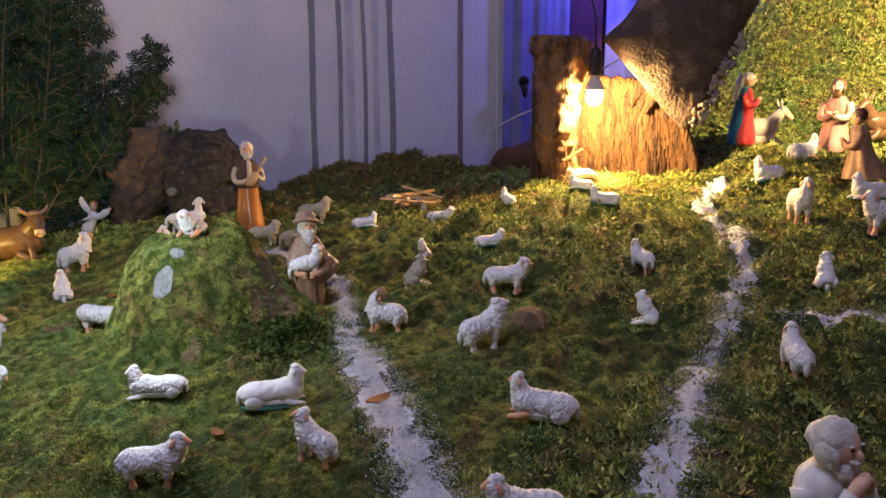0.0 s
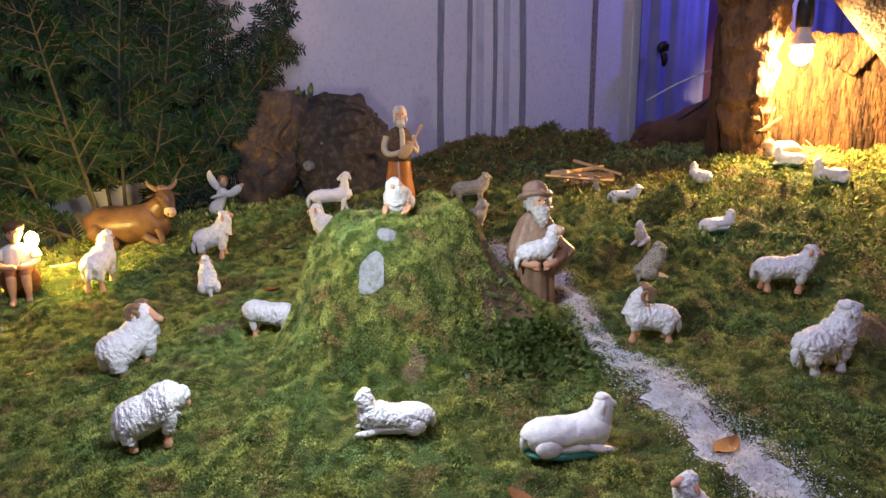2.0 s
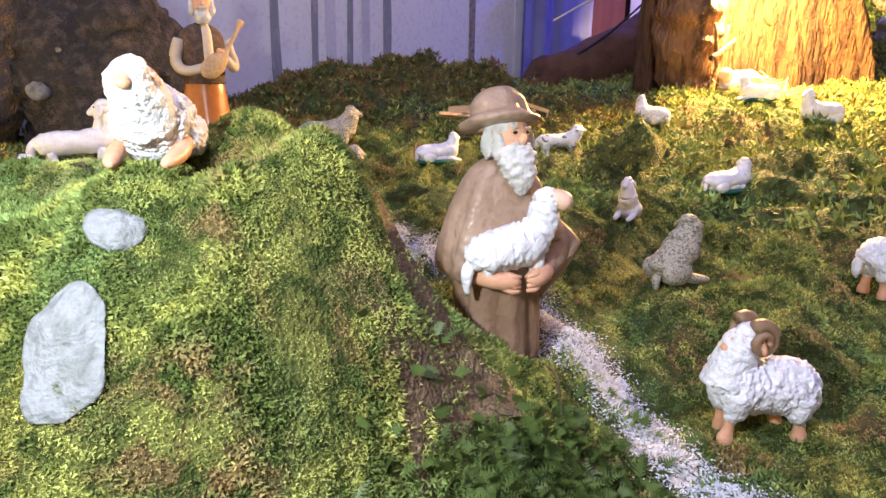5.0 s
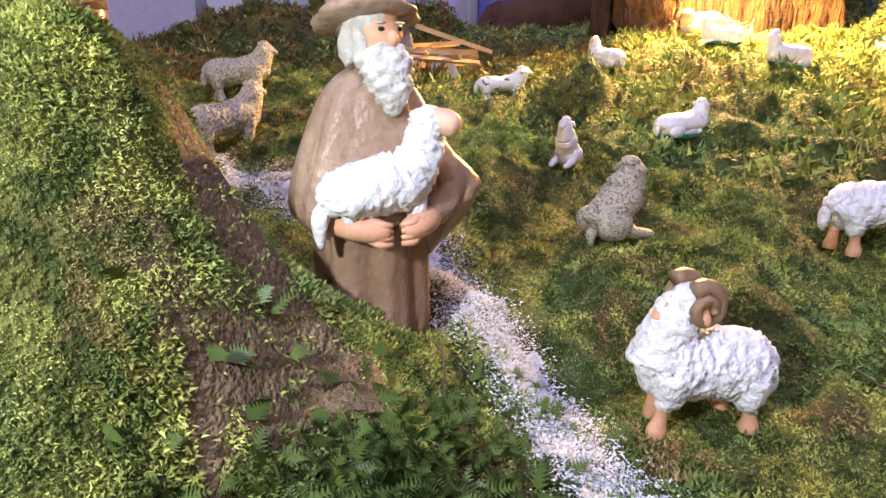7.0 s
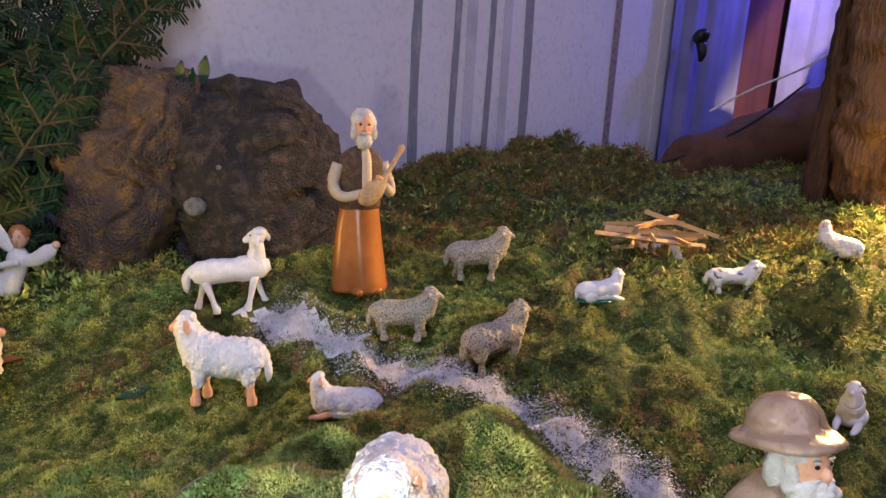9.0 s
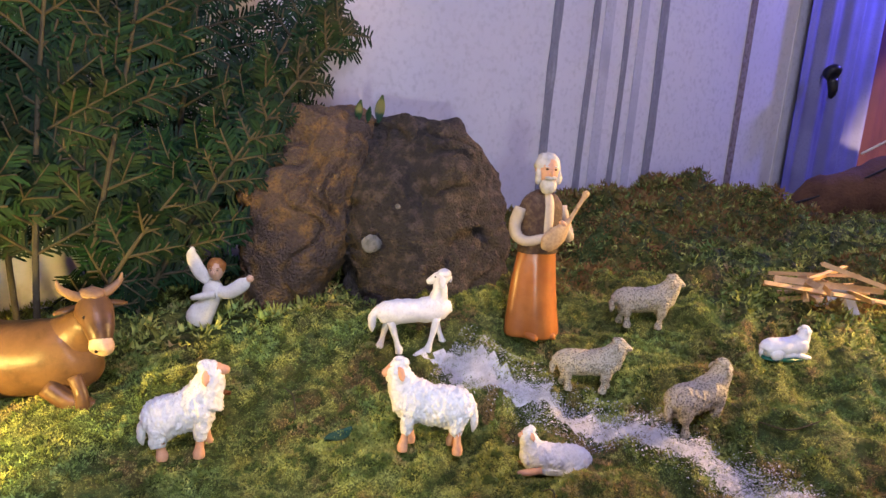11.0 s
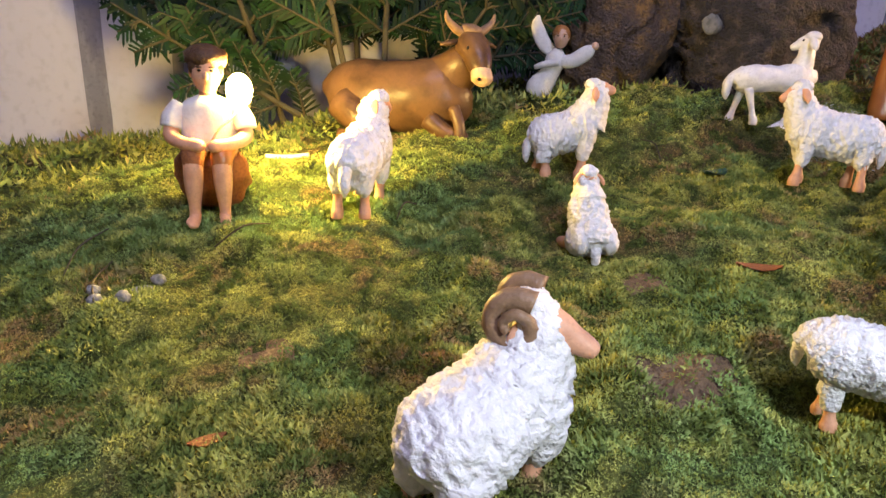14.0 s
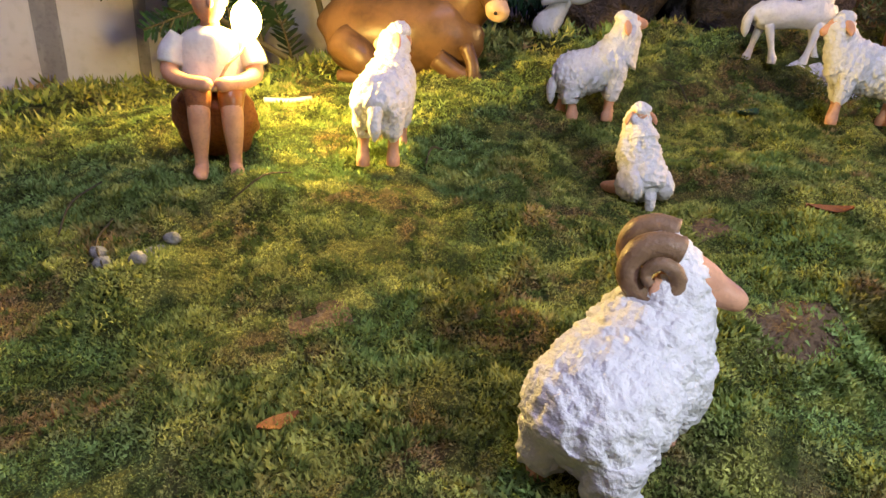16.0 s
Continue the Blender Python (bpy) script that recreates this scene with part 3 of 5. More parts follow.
def sheep_mesh(kind, wool, face, seed, horns=False, head_turn=0.0):
    """Facing +x, one unit high."""
    b = Build()
    woolly = wool in (WOOL,)
    rough, fq = (0.034, 17.0) if woolly else (0.014, 12.0)
    if wool is GREYWOOL:
        rough = 0.022
    locks = woolly or wool is GREYWOOL
    thin = kind == "lamb"
    R, bz, L, rise, top, fx = POSES[kind]
    r = R * {"lie": 1.12, "sit": 1.05, "graze": 1.25}.get(kind, 1.0)
    fat = {"browse": 1.05, "buck": 0.9, "alert": 0.95}.get(kind, 1.0)
    # body: rounded rump, slight dip in the back, deep chest
    b.tube([(-L - 0.03, 0, bz - rise - 0.03, 0.03, 0.03), (-L + 0.0, 0, bz - rise - 0.01, r * 0.62 * fat, r * 0.66), (-L * 0.72, 0, bz - rise * 0.75, r * 0.92 * fat, r * 0.98), (-L * 0.3, 0, bz - rise * 0.3, r * fat, r * 0.98),
            (L * 0.15, 0, bz + rise * 0.15 - 0.01, r * 0.94 * fat, r * 0.95), (L * 0.55, 0, bz + rise * 0.55, r * 0.95 * fat, r * 1.05), (L * 0.88, 0, bz + rise, r * 0.78 * fat, r * 0.9), (L + 0.05, 0, bz + rise + 0.02, 0.05, 0.06)],
           wool, 60 if locks else 34, 13 if locks else 8, rough=rough, freq=fq, seed=seed, locks=locks)
    # neck and head
    if kind == "graze":
        n0, n1 = Vector((L * 0.7, 0, bz)), Vector((L + 0.16, 0, bz - 0.08))
        aim = Vector((0.55, 0, -0.83))
    else:
        n0, n1 = Vector((L * 0.68, 0, bz + rise)), Vector((L * 0.8 + fx, 0, top))
        aim = Vector({"browse": (0.6, 0, -0.8), "alert": (0.95, 0, 0.12)}.get(kind, (0.93, 0, -0.25)))
    nr = R * (0.70 if not thin else 0.58)
    mid = (n0 + n1) / 2 + Vector((0.015, 0, 0))
    b.tube([(*n0, nr * 1.2, nr * 1.55), (*mid, nr * 0.98, nr * 1.12), (*n1, nr * 0.74, nr * 0.8), (*(n1 + (n1 - mid).normalized() * nr * 0.6), nr * 0.3, nr * 0.3)], wool, 36 if locks else 18, 9,
           up=(1, 0, 0), rough=rough * 0.85, freq=fq * 1.2, seed=seed + 3, locks=locks)
    t = Matrix.Rotation(radians(head_turn), 3, "Z")
    aim = (t @ aim).normalized()
    hs = {"lamb": 0.092, "ram": 0.122, "buck": 0.105}.get(kind, 0.100)
    h0 = n1 - aim * 0.03
    ml = 1.3 if kind == "ram" else 1.05
    lat = aim.cross(Vector((0, 0, 1))).normalized()
    upn = lat.cross(aim)
    b.tube([(*(h0 - aim * hs * 0.9), 0.02, 0.02), (*(h0 - aim * hs * 0.4), hs * 0.80, hs * 0.85), (*(h0 + aim * hs * 0.3), hs * 0.82, hs * 0.93), (*(h0 + aim * hs * 0.8 * ml + upn * 0.002), hs * 0.64, hs * 0.74), (*(h0 + aim * hs * 1.25 * ml - upn * 0.010), hs * 0.50, hs * 0.56),
            (*(h0 + aim * hs * 1.7 * ml - upn * 0.020), hs * 0.44, hs * 0.45), (*(h0 + aim * hs * 1.98 * ml - upn * 0.026), hs * 0.32, hs * 0.3), (*(h0 + aim * hs * 2.06 * ml - upn * 0.028), 0.01, 0.01)], face, 18, 5, up=tuple(upn))
    for s in (-1, 1):
        b.lump(h0 + aim * hs * 1.96 * ml + lat * s * hs * 0.16 - upn * 0.012, (0.008, 0.008, 0.006), HORN, 6)
    # woolly cap
    b.lump(h0 - aim * hs * 0.25 + upn * hs * 0.48, (hs * 0.92, hs * 0.90, hs * 0.66), wool, 22 if locks else 12, rough=rough * 0.6, freq=16, seed=seed, locks=locks)
    for s in (-1, 1):
        e0 = h0 + lat * s * hs * 0.7 + upn * hs * 0.2
        ear = face if woolly else wool
        b.tube([(*e0, 0.02, 0.02), (*(e0 + lat * s * 0.05 - upn * 0.025 - aim * 0.02), 0.040, 0.018), (*(e0 + lat * s * 0.085 - upn * 0.08 - aim * 0.03), 0.034, 0.014), (*(e0 + lat * s * 0.095 - upn * 0.12 - aim * 0.03), 0.004, 0.004)], ear, 10, 4, up=tuple(lat))
        b.lump(h0 + aim * hs * 0.72 + lat * s * hs * 0.60 + upn * hs * 0.30, (0.013, 0.013, 0.013), DARK, 8)
        if horns:
            c = h0 + lat * s * hs * 0.92 - aim * 0.055 + upn * 0.005
            rows = []
            for i in range(16):
                a = radians(70 + i * 36)
                q = 0.125 - 0.0062 * i
                p = c + (aim * math.cos(a) + upn * math.sin(a)) * q + lat * s * 0.0045 * i
                w = 1 + 0.035 * (-1) ** i
                rows.append((*p, (0.056 - 0.0025 * i) * w, (0.058 - 0.0025 * i) * w))
            b.tube(rows, HORN, 14, 4, up=tuple(lat), rough=0.005, freq=42)
    # legs and tail
    foot = face if woolly else wool
    lw = 0.048 if not thin else 0.034
    if kind not in ("lie", "sit", "crouch"):
        for i, (x, s) in enumerate(((L * 0.68, 1), (L * 0.68, -1), (-L * 0.66, 1), (-L * 0.66, -1))):
            y = s * R * 0.52
            dx = (0.05, -0.03, -0.03, 0.04)[i] * (2.8 if thin else 1)
            zb = bz + rise * (0.68 if i < 2 else -0.66)
            z0 = zb - R * 0.6
            if not thin:
                low = 0.20 if kind != "ram" else 0.15
                b.tube([(x, y, zb - 0.02, R * 0.45, R * 0.48), (x, y, zb - R * 0.8, R * 0.38, R * 0.42), (x + dx * 0.4, y, low, R * 0.27, R * 0.30), (x + dx * 0.5, y, low - 0.05, 0.03, 0.03)], wool, 20 if locks else 12, 6, up=(1, 0, 0), rough=rough * 0.75, freq=fq, seed=seed + i, locks=locks)
            b.tube([(x, y, z0, lw * 1.3, lw * 1.5), (x + dx * 0.5, y, 0.2, lw, lw), (x + dx * 0.7, y, 0.13, lw * 0.86, lw * 0.9), (x + dx * 0.85, y, 0.07, lw * 0.98, lw * 1.1), (x + dx, y, 0.03, lw * 1.12, lw * 1.35), (x + dx, y, -0.02, lw * 1.08, lw * 1.25)], foot, 12, 5, up=(1, 0, 0))
    else:
        for s in (-1, 1):
            x = L * 0.6
            b.tube([(x - 0.1, s * R * 0.75, 0.15, 0.07, 0.08), (x + 0.08, s * R * 0.8, 0.09, 0.065, 0.07), (x + 0.26, s * R * 0.7, 0.05, 0.05, 0.05), (x + 0.33, s * R * 0.65, 0.04, 0.02, 0.02)], foot, 12, 5)
            b.lump((-L * 0.55, s * R * 0.85, bz * 0.55), (0.2, 0.09, 0.16), wool, 24 if locks else 14, rough=rough * 0.7, freq=fq, seed=seed + s, locks=locks)
        b.lump((0, 0, bz * 0.45), (L * 0.95, R * 1.05, bz * 0.5), wool, 32 if locks else 18, rough=rough * 0.8, freq=fq, seed=seed + 9, locks=locks)
    tz = bz - rise
    if kind != "ram":
        b.tube([(-L + 0.02, 0, tz + 0.06, 0.05, 0.05), (-L - 0.055, 0, tz - 0.03, 0.055, 0.05), (-L - 0.065, 0, tz - 0.15, 0.045, 0.04), (-L - 0.055, 0, tz - 0.22, 0.01, 0.01)], wool, 14, 5, up=(1, 0, 0), rough=rough * 0.6, freq=fq * 1.4, seed=seed, locks=locks)
    if kind == "lie" and wool is SMOOTHWOOL:
        b.lump((0.02, 0, 0.03), (L * 1.15, R * 1.35, 0.09), GREEN, 18, rough=0.03, freq=7)
    return b.mesh("sheep")


MESHES = {}


def sheep(kind, wool, face, x, y, heading, height, label, horns=False, z=None, head_turn=0.0, roll=0.0, group="flock of sheep", wide=1.0):
    key = (kind, wool.name, face.name, horns, head_turn)
    if key not in MESHES:
        MESHES[key] = sheep_mesh(kind, wool, face, 7.3 * len(MESHES), horns, head_turn)
    ob = new("sheep_figurine", MESHES[key])
    z = gz(x, y) + 0.002 if z is None else z
    ob.matrix_world = pose(x, y, z, 0, roll, heading) @ Matrix.Diagonal((height * wide, height * wide, height, 1))
    return tagged(ob, label, "sheep figurine", group)


W, G, S = WOOL, GREYWOOL, SMOOTHWOOL
FLOCK = "small white woolly sheep figurine "
sheep("ram", W, SKIN, -0.054, 1.315, 26, 0.089, "white woolly ram figurine with brown curled horns on moss", True, z=gz(-0.054, 1.315) - 0.005, head_turn=-60, wide=1.04)
sheep("graze", W, SKIN, 0.132, 1.291, -46, 0.057, FLOCK + "grazing beside the moss hill", wide=1.05)
sheep("stand", W, SKIN, -0.061, 1.606, 66, 0.096, FLOCK + "standing by the lantern", head_turn=80, wide=0.93)
sheep("alert", W, SKIN, 0.132, 1.648, -16, 0.091, FLOCK + "with raised head on moss", wide=0.91)
sheep("sit", W, SKIN, 0.093, 1.511, 87, 0.068, FLOCK + "sitting upright in the moss", wide=1.03)
sheep("stand", W, SKIN, 0.336, 1.547, 149, 0.092, FLOCK + "standing by the snow trail", wide=0.84)
sheep("lamb", S, S, 0.390, 1.694, -16, 0.098, "slender glossy white lamb figurine before the dark rock", head_turn=150, wide=1.02)
sheep("crouch", W, SKIN, 0.276, 1.165, 232, 0.060, FLOCK + "lying on top of the moss hill", wide=1.12)
sheep("lie", W, SKIN, 0.420, 1.470, 150, 0.050, FLOCK + "lying behind the moss hill")
sheep("stand", G, G, 0.708, 1.640, -32, 0.077, "grey speckled sheep figurine standing on moss", wide=1.06)
sheep("stand", G, G, 0.538, 1.561, -37, 0.065, "grey speckled sheep figurine beside the snow trail", wide=1.13)
sheep("stand", G, G, 0.576, 1.447, -2, 0.074, "grey speckled sheep figurine looking away", wide=1.02)
sheep("sit", G, G, 0.684, 1.088, -21, 0.065, "grey speckled sheep figurine sitting on moss", wide=1.18)
sheep("sit", S, S, 0.767, 1.182, 190, 0.048, "small pale lamb figurine resting on moss", wide=1.02)
sheep("lie", S, S, 0.922, 1.143, -17, 0.044, "small pale lamb figurine lying on moss", wide=1.25)
sheep("stand", SPOTWOOL, SPOTWOOL, 0.975, 1.422, -40, 0.049, "white sheep figurine with black spots beside a moss lump", wide=1.37)
sheep("lie", S, S, 0.781, 1.484, -18, 0.046, "small glossy white lamb figurine below the firewood", wide=1.07)
sheep("lie", W, SKIN, 1.172, 1.375, 72, 0.052, FLOCK + "lying on moss near the stable", wide=1.07)
sheep("stand", W, SKIN, 0.796, 0.938, -46, 0.075, FLOCK + "standing on open moss", wide=1.09)
sheep("alert", W, W, 0.608, 0.772, -20, 0.084, FLOCK + "looking up on open moss", wide=1.07)
sheep("buck", W, SKIN, 0.543, 0.960, 139, 0.077, "white woolly ram figurine with brown curled horns by the trail", True, head_turn=10, wide=0.98)
sheep("lie", W, W, 0.164, 0.967, 154, 0.056, FLOCK + "lying at the foot of the hill", head_turn=30, wide=1.10)
sheep("lie", S, S, 0.288, 0.839, -23, 0.067, "glossy white sheep figurine lying on a green base", wide=1.04)
sheep("stand", W, SKIN, 0.113, 0.759, -32, 0.068, FLOCK + "walking in the front moss", wide=1.12)
sheep("alert", W, SKIN, 0.281, 0.670, 118, 0.066, FLOCK + "seen from behind in the front moss", head_turn=50, wide=1.02)
sheep("browse", W, SKIN, -0.056, 1.108, -12, 0.079, FLOCK + "lowering its head in the moss", wide=0.91)
sheep("lie", W, SKIN, 0.541, 0.559, 129, 0.068, FLOCK + "lying between the snow trails", wide=0.97)
sheep("stand", W, SKIN, 1.066, 0.828, 76, 0.071, FLOCK + "standing near the brook", wide=0.88)
sheep("sit", S, S, 0.869, 0.658, 124, 0.063, "pale sitting lamb figurine on moss", wide=0.96)
sheep("lie", S, S, 1.80, 0.985, 150, 0.085, "pale lamb figurine lying near the holy family", wide=0.8)
sheep("lie", W, SKIN, 1.98, 0.99, -30, 0.085, FLOCK + "lying near the holy family", wide=0.8)
sheep("stand", W, SKIN, 1.552, 0.77, 225, 0.115, FLOCK + "standing beyond the brook", wide=0.8)
sheep("lie", S, S, 1.77, 0.71, 150, 0.075, "pale lamb figurine lying on moss")
sheep("stand", W, SKIN, 1.555, 0.585, 150, 0.10, FLOCK + "standing at the edge of the display")
sheep("sit", S, S, 1.22, 0.545, 40, 0.072, "pale lamb figurine seen from behind by the brook")
sheep("stand", W, SKIN, 0.895, 0.425, 45, 0.075, FLOCK + "with its back turned near the brook")
sheep("stand", W, SKIN, 0.395, 0.425, 150, 0.075, FLOCK + "at the front edge of the moss")
sheep("lie", S, S, 1.355, 1.275, 120, 0.050, "small pale lamb figurine lying by the manger")
sheep("lie", S, S, 1.33, 1.165, 150, 0.062, "small white lamb figurine lying by the lit straw")


# ---- rocks ----
def rock(pts, mat, label, patches=(), seed=0.0):
    """A boulder with facets, vertical cracks and pits."""
    b = Build()
    b.tube(pts, mat, 110, 22, up=(0, 1, 0))
    c = Vector(tuple(np.mean([p[:3] for p in pts], axis=0)))
    for i, p in enumerate(b.v):
        p = Vector(p)
        out = p - c
        out.z *= 0.4
        out.normalize()
        q = p + Vector((seed, 0, seed))
        e = 0.020 * noise.noise(q * 9) + 0.010 * noise.noise(q * 24) + 0.004 * noise.noise(q * 70) + 0.002 * noise.noise(q * 160)
        crack = abs(noise.noise(Vector((q.x * 13 + 2 * noise.noise(q * 12), q.y * 13, q.z * 4))))
        e -= 0.012 * max(0.0, 1 - crack * 9)
        b.v[i] = tuple(p + out * e)
    ob = tagged(b.thing("rock"), label, "rock")
    for place, size in patches:
        g = Build()
        g.lump(place, size, LICHEN, 20, rough=0.004, freq=60)
        under("lichen", g, ob, "pale grey patch of lichen")
    return ob


rock([(0.315, 1.925, 0.06, 0.05, 0.05), (0.315, 1.925, 0.12, 0.060, 0.06), (0.318, 1.915, 0.19, 0.074, 0.075), (0.330, 1.915, 0.25, 0.080, 0.08), (0.355, 1.92, 0.31, 0.070, 0.07), (0.38, 1.925, 0.355, 0.066, 0.06), (0.385, 1.925, 0.378, 0.052, 0.045), (0.385, 1.925, 0.386, 0.01, 0.01)],
     ROCKBROWN, "brown upright rock with ochre stains beside the fir", seed=4.0)
rock([(0.510, 1.865, 0.06, 0.100, 0.07), (0.508, 1.865, 0.11, 0.118, 0.09), (0.498, 1.865, 0.19, 0.130, 0.105), (0.496, 1.87, 0.27, 0.124, 0.10), (0.508, 1.875, 0.325, 0.100, 0.08), (0.520, 1.88, 0.352, 0.072, 0.06), (0.525, 1.88, 0.366, 0.040, 0.035), (0.525, 1.88, 0.370, 0.01, 0.01)],
     ROCK, "dark upright rock with a pale lichen spot", [((0.385, 1.803, 0.218), (0.014, 0.004, 0.012)), ((0.408, 1.782, 0.268), (0.003, 0.003, 0.003))], seed=9.0)


# ---- stump, bark slab, log ----
FWD, SIDE = Vector((0.569, 0.822, 0)), Vector((0.822, -0.569, 0))


def at(fwd, s, z):
    return FWD * fwd + SIDE * s + Vector((0, 0, z))


def plate(b, outline, fwd, thick, mat, bulge=0.02, rough=0.01, freq=18, lean=0.0, seed=0.0):
    """A thick irregular plate that faces the front; outline of (side, height) corners."""
    rim = spline([*outline, outline[0]], 8)[:-1]
    c = rim.mean(0)
    n, rings = len(rim), 9
    v, f = [], []
    for face in (-1, 1):
        for k in range(rings):
            q = 1 - k / (rings - 0.9)
            for p in rim:
                s, z = c + (p - c) * q
                w = at(fwd + face * (thick * 0.5 * min(1, 0.35 + k * 0.5) + (bulge if face < 0 else 0) * (1 - q * q)) + lean * (z - c[1]), s, z)
                e = noise.noise(w * freq + Vector((seed, 0, 0))) + 0.5 * noise.noise(w * freq * 2.6)
                v.append(w + FWD * rough * e + SIDE * rough * 0.5 * noise.noise(w * freq * 1.3 + Vector((9, 0, seed))))
    off = rings * n
    for k in range(rings - 1):
        for j in range(n):
            a, d = k * n + j, k * n + (j + 1) % n
            f += [(a, d, d + n, a + n), (off + a, off + a + n, off + d + n, off + d)]
    for j in range(n):
        f.append((j, off + j, off + (j + 1) % n, (j + 1) % n))
    f += [tuple((rings - 1) * n + j for j in range(n)), tuple(off + (rings - 1) * n + j for j in range(n - 1, -1, -1))]
    b.add(v, f, mat)


stump = base("hollow_stump", (1.47, 1.42, 0.2))
tagged(stump, "hollow wooden tree stump used as a stable, lit inside", "stump")


b = Build()
b.tube([(*at(2.005, 0.376, 0.14), 0.05, 0.06), (*at(2.005, 0.376, 0.20), 0.05, 0.06), (*at(2.005, 0.351, 0.28), 0.055, 0.065), (*at(2.005, 0.348, 0.36), 0.062, 0.080), (*at(2.005, 0.348, 0.46), 0.062, 0.080),
        (*at(2.005, 0.354, 0.56), 0.078, 0.080), (*at(2.005, 0.351, 0.625), 0.082, 0.075), (*at(2.005, 0.351, 0.64), 0.08, 0.045)], STUMP, 40, 12, up=(0.569, 0.822, 0), rough=0.020, freq=26)
under("side_wall", b, stump, "knotty side of the stump")
# The first five strips are added to keep bulb light off the back wall.
for i in range(24):
    b = Build()
    f = max(0, i - 5) / 18
    s0 = 0.30 + i * 0.020
    lean = 0.16 * f
    w = 0.021 + 0.006 * math.sin(i * 2.7)
    d = 2.13 - 0.10 * f ** 2 - 0.012 * max(0, 5 - i)
    top = 0.63 - 0.05 * abs(math.sin(i * 1.9)) - 0.18 * f
    b.tube([(*at(d, s0, 0.12), w, 0.022), (*at(d + 0.01 * math.sin(i), s0 + lean * 0.1, 0.25), w, 0.024), (*at(d, s0 + lean * -0.15, 0.38), w, 0.022), (*at(d - 0.006, s0 - lean * 0.45, 0.50), w, 0.02), (*at(d, s0 - lean * 0.8, top), w * 0.5, 0.01)],
           INNERWOOD, 16, 10, up=(0.569, 0.822, 0), rough=0.010, freq=70, seed=i * 1.7)
    under("wood_strip", b, stump, "split fibrous strip of the inner wall")
b = Build()
plate(b, [(0.452, 0.62), (0.53, 0.70), (0.60, 0.84), (0.74, 0.90), (0.88, 0.86), (0.87, 0.72), (0.825, 0.60), (0.79, 0.50), (0.715, 0.375), (0.66, 0.41), (0.56, 0.51)], 1.90, 0.05, SLAB, 0.045, 0.012, 14, lean=-0.05)
slabob = tagged(b.thing("bark_slab"), "dark slab of bark leaning over the stump", "bark slab")
b = Build()
for i in range(70):
    t = random.random()
    p = at(1.865 - 0.01 * random.random(), 0.715 + 0.115 * t + random.uniform(-0.02, 0.012) * (1.6 - t), 0.385 + 0.24 * t)
    r = random.uniform(0.004, 0.010)
    b.lump(p, (r, r, r * random.uniform(0.7, 1.5)), RIM, 7, rough=r * 0.4, freq=120, seed=i)
ob = under("lichen_rim", b, slabob, "pale crusty lichen along the edge")
b = Build()
b.tube([(1.60, 1.99, 0.20, 0.02, 0.02), (1.64, 1.96, 0.215, 0.06, 0.06), (1.78, 1.88, 0.26, 0.08, 0.085), (1.93, 1.78, 0.31, 0.09, 0.11), (2.06, 1.70, 0.35, 0.09, 0.13), (2.2, 1.64, 0.36, 0.03, 0.03)], LOG, 26, 8, rough=0.012, freq=16)
tagged(b.thing("log"), "reddish brown bark log lying behind the stump", "log")

# hanging bulb
bulb = base("hanging_bulb", (1.460, 1.336, 0.52))
tagged(bulb, "lit warm bulb hanging from a black socket in the stump", "lamp")
b = Build()
b.tube([(1.460, 1.336, 0.523, 0.018), (1.460, 1.336, 0.53, 0.019), (1.460, 1.336, 0.575, 0.019), (1.460, 1.336, 0.595, 0.012), (1.460, 1.336, 0.605, 0.004)], BLACK, 18, 3, up=(0, 1, 0))
under("socket", b, bulb, "black plastic socket")
b = Build()
b.tube([(1.460, 1.336, 0.525, 0.014), (1.460, 1.336, 0.51, 0.016), (1.460, 1.336, 0.49, 0.028), (1.460, 1.336, 0.482, 0.029)], ALU, 18, 3, up=(0, 1, 0))
under("cap", b, bulb, "grey metal cap")
b = Build()
b.lump((1.460, 1.336, 0.463), (0.025, 0.025, 0.027), GLOW, 14)
under("glass", b, bulb, "glowing warm bulb").visible_shadow = False
b = Build()
b.tube([(1.460, 1.336, 0.603, 0.003), (1.462, 1.35, 0.70, 0.003), (1.50, 1.45, 0.85, 0.003), (1.6, 1.7, 1.1, 0.003), (1.7, 2.1, 1.5, 0.003)], BLACK, 8, 6)
under("cord", b, bulb, "black cord")
b = Build()
b.tube([(1.40, 1.75, 0.36, 0.0025), (1.50, 1.72, 0.41, 0.0025), (1.62, 1.68, 0.46, 0.0025), (1.75, 1.64, 0.54, 0.0025), (1.95, 1.66, 0.62, 0.0025)], CABLE, 8, 8)
tagged(b.thing("cable"), "thin white cable running to the stump", "cable")
b = Build()
b.tube([(1.38, 2.05, 0.23, 0.004), (1.50, 1.99, 0.215, 0.004), (1.62, 1.93, 0.25, 0.003), (1.75, 1.84, 0.34, 0.003), (1.86, 1.78, 0.44, 0.003)], BLACK, 8, 6)
tagged(b.thing("cable"), "thin black cable over the log", "cable")
b = Build()
b.tube([(1.86, 2.115, 0.555, 0.01), (1.86, 2.10, 0.555, 0.022), (1.86, 2.085, 0.553, 0.024), (1.86, 2.08, 0.55, 0.01)], BLACK, 14, 3)
b.tube([(1.86, 2.09, 0.54, 0.014), (1.862, 2.085, 0.51, 0.012), (1.865, 2.09, 0.49, 0.006)], BLACK, 10, 3)
tagged(b.thing("hook"), "black hook on the blue cloth", "hook")

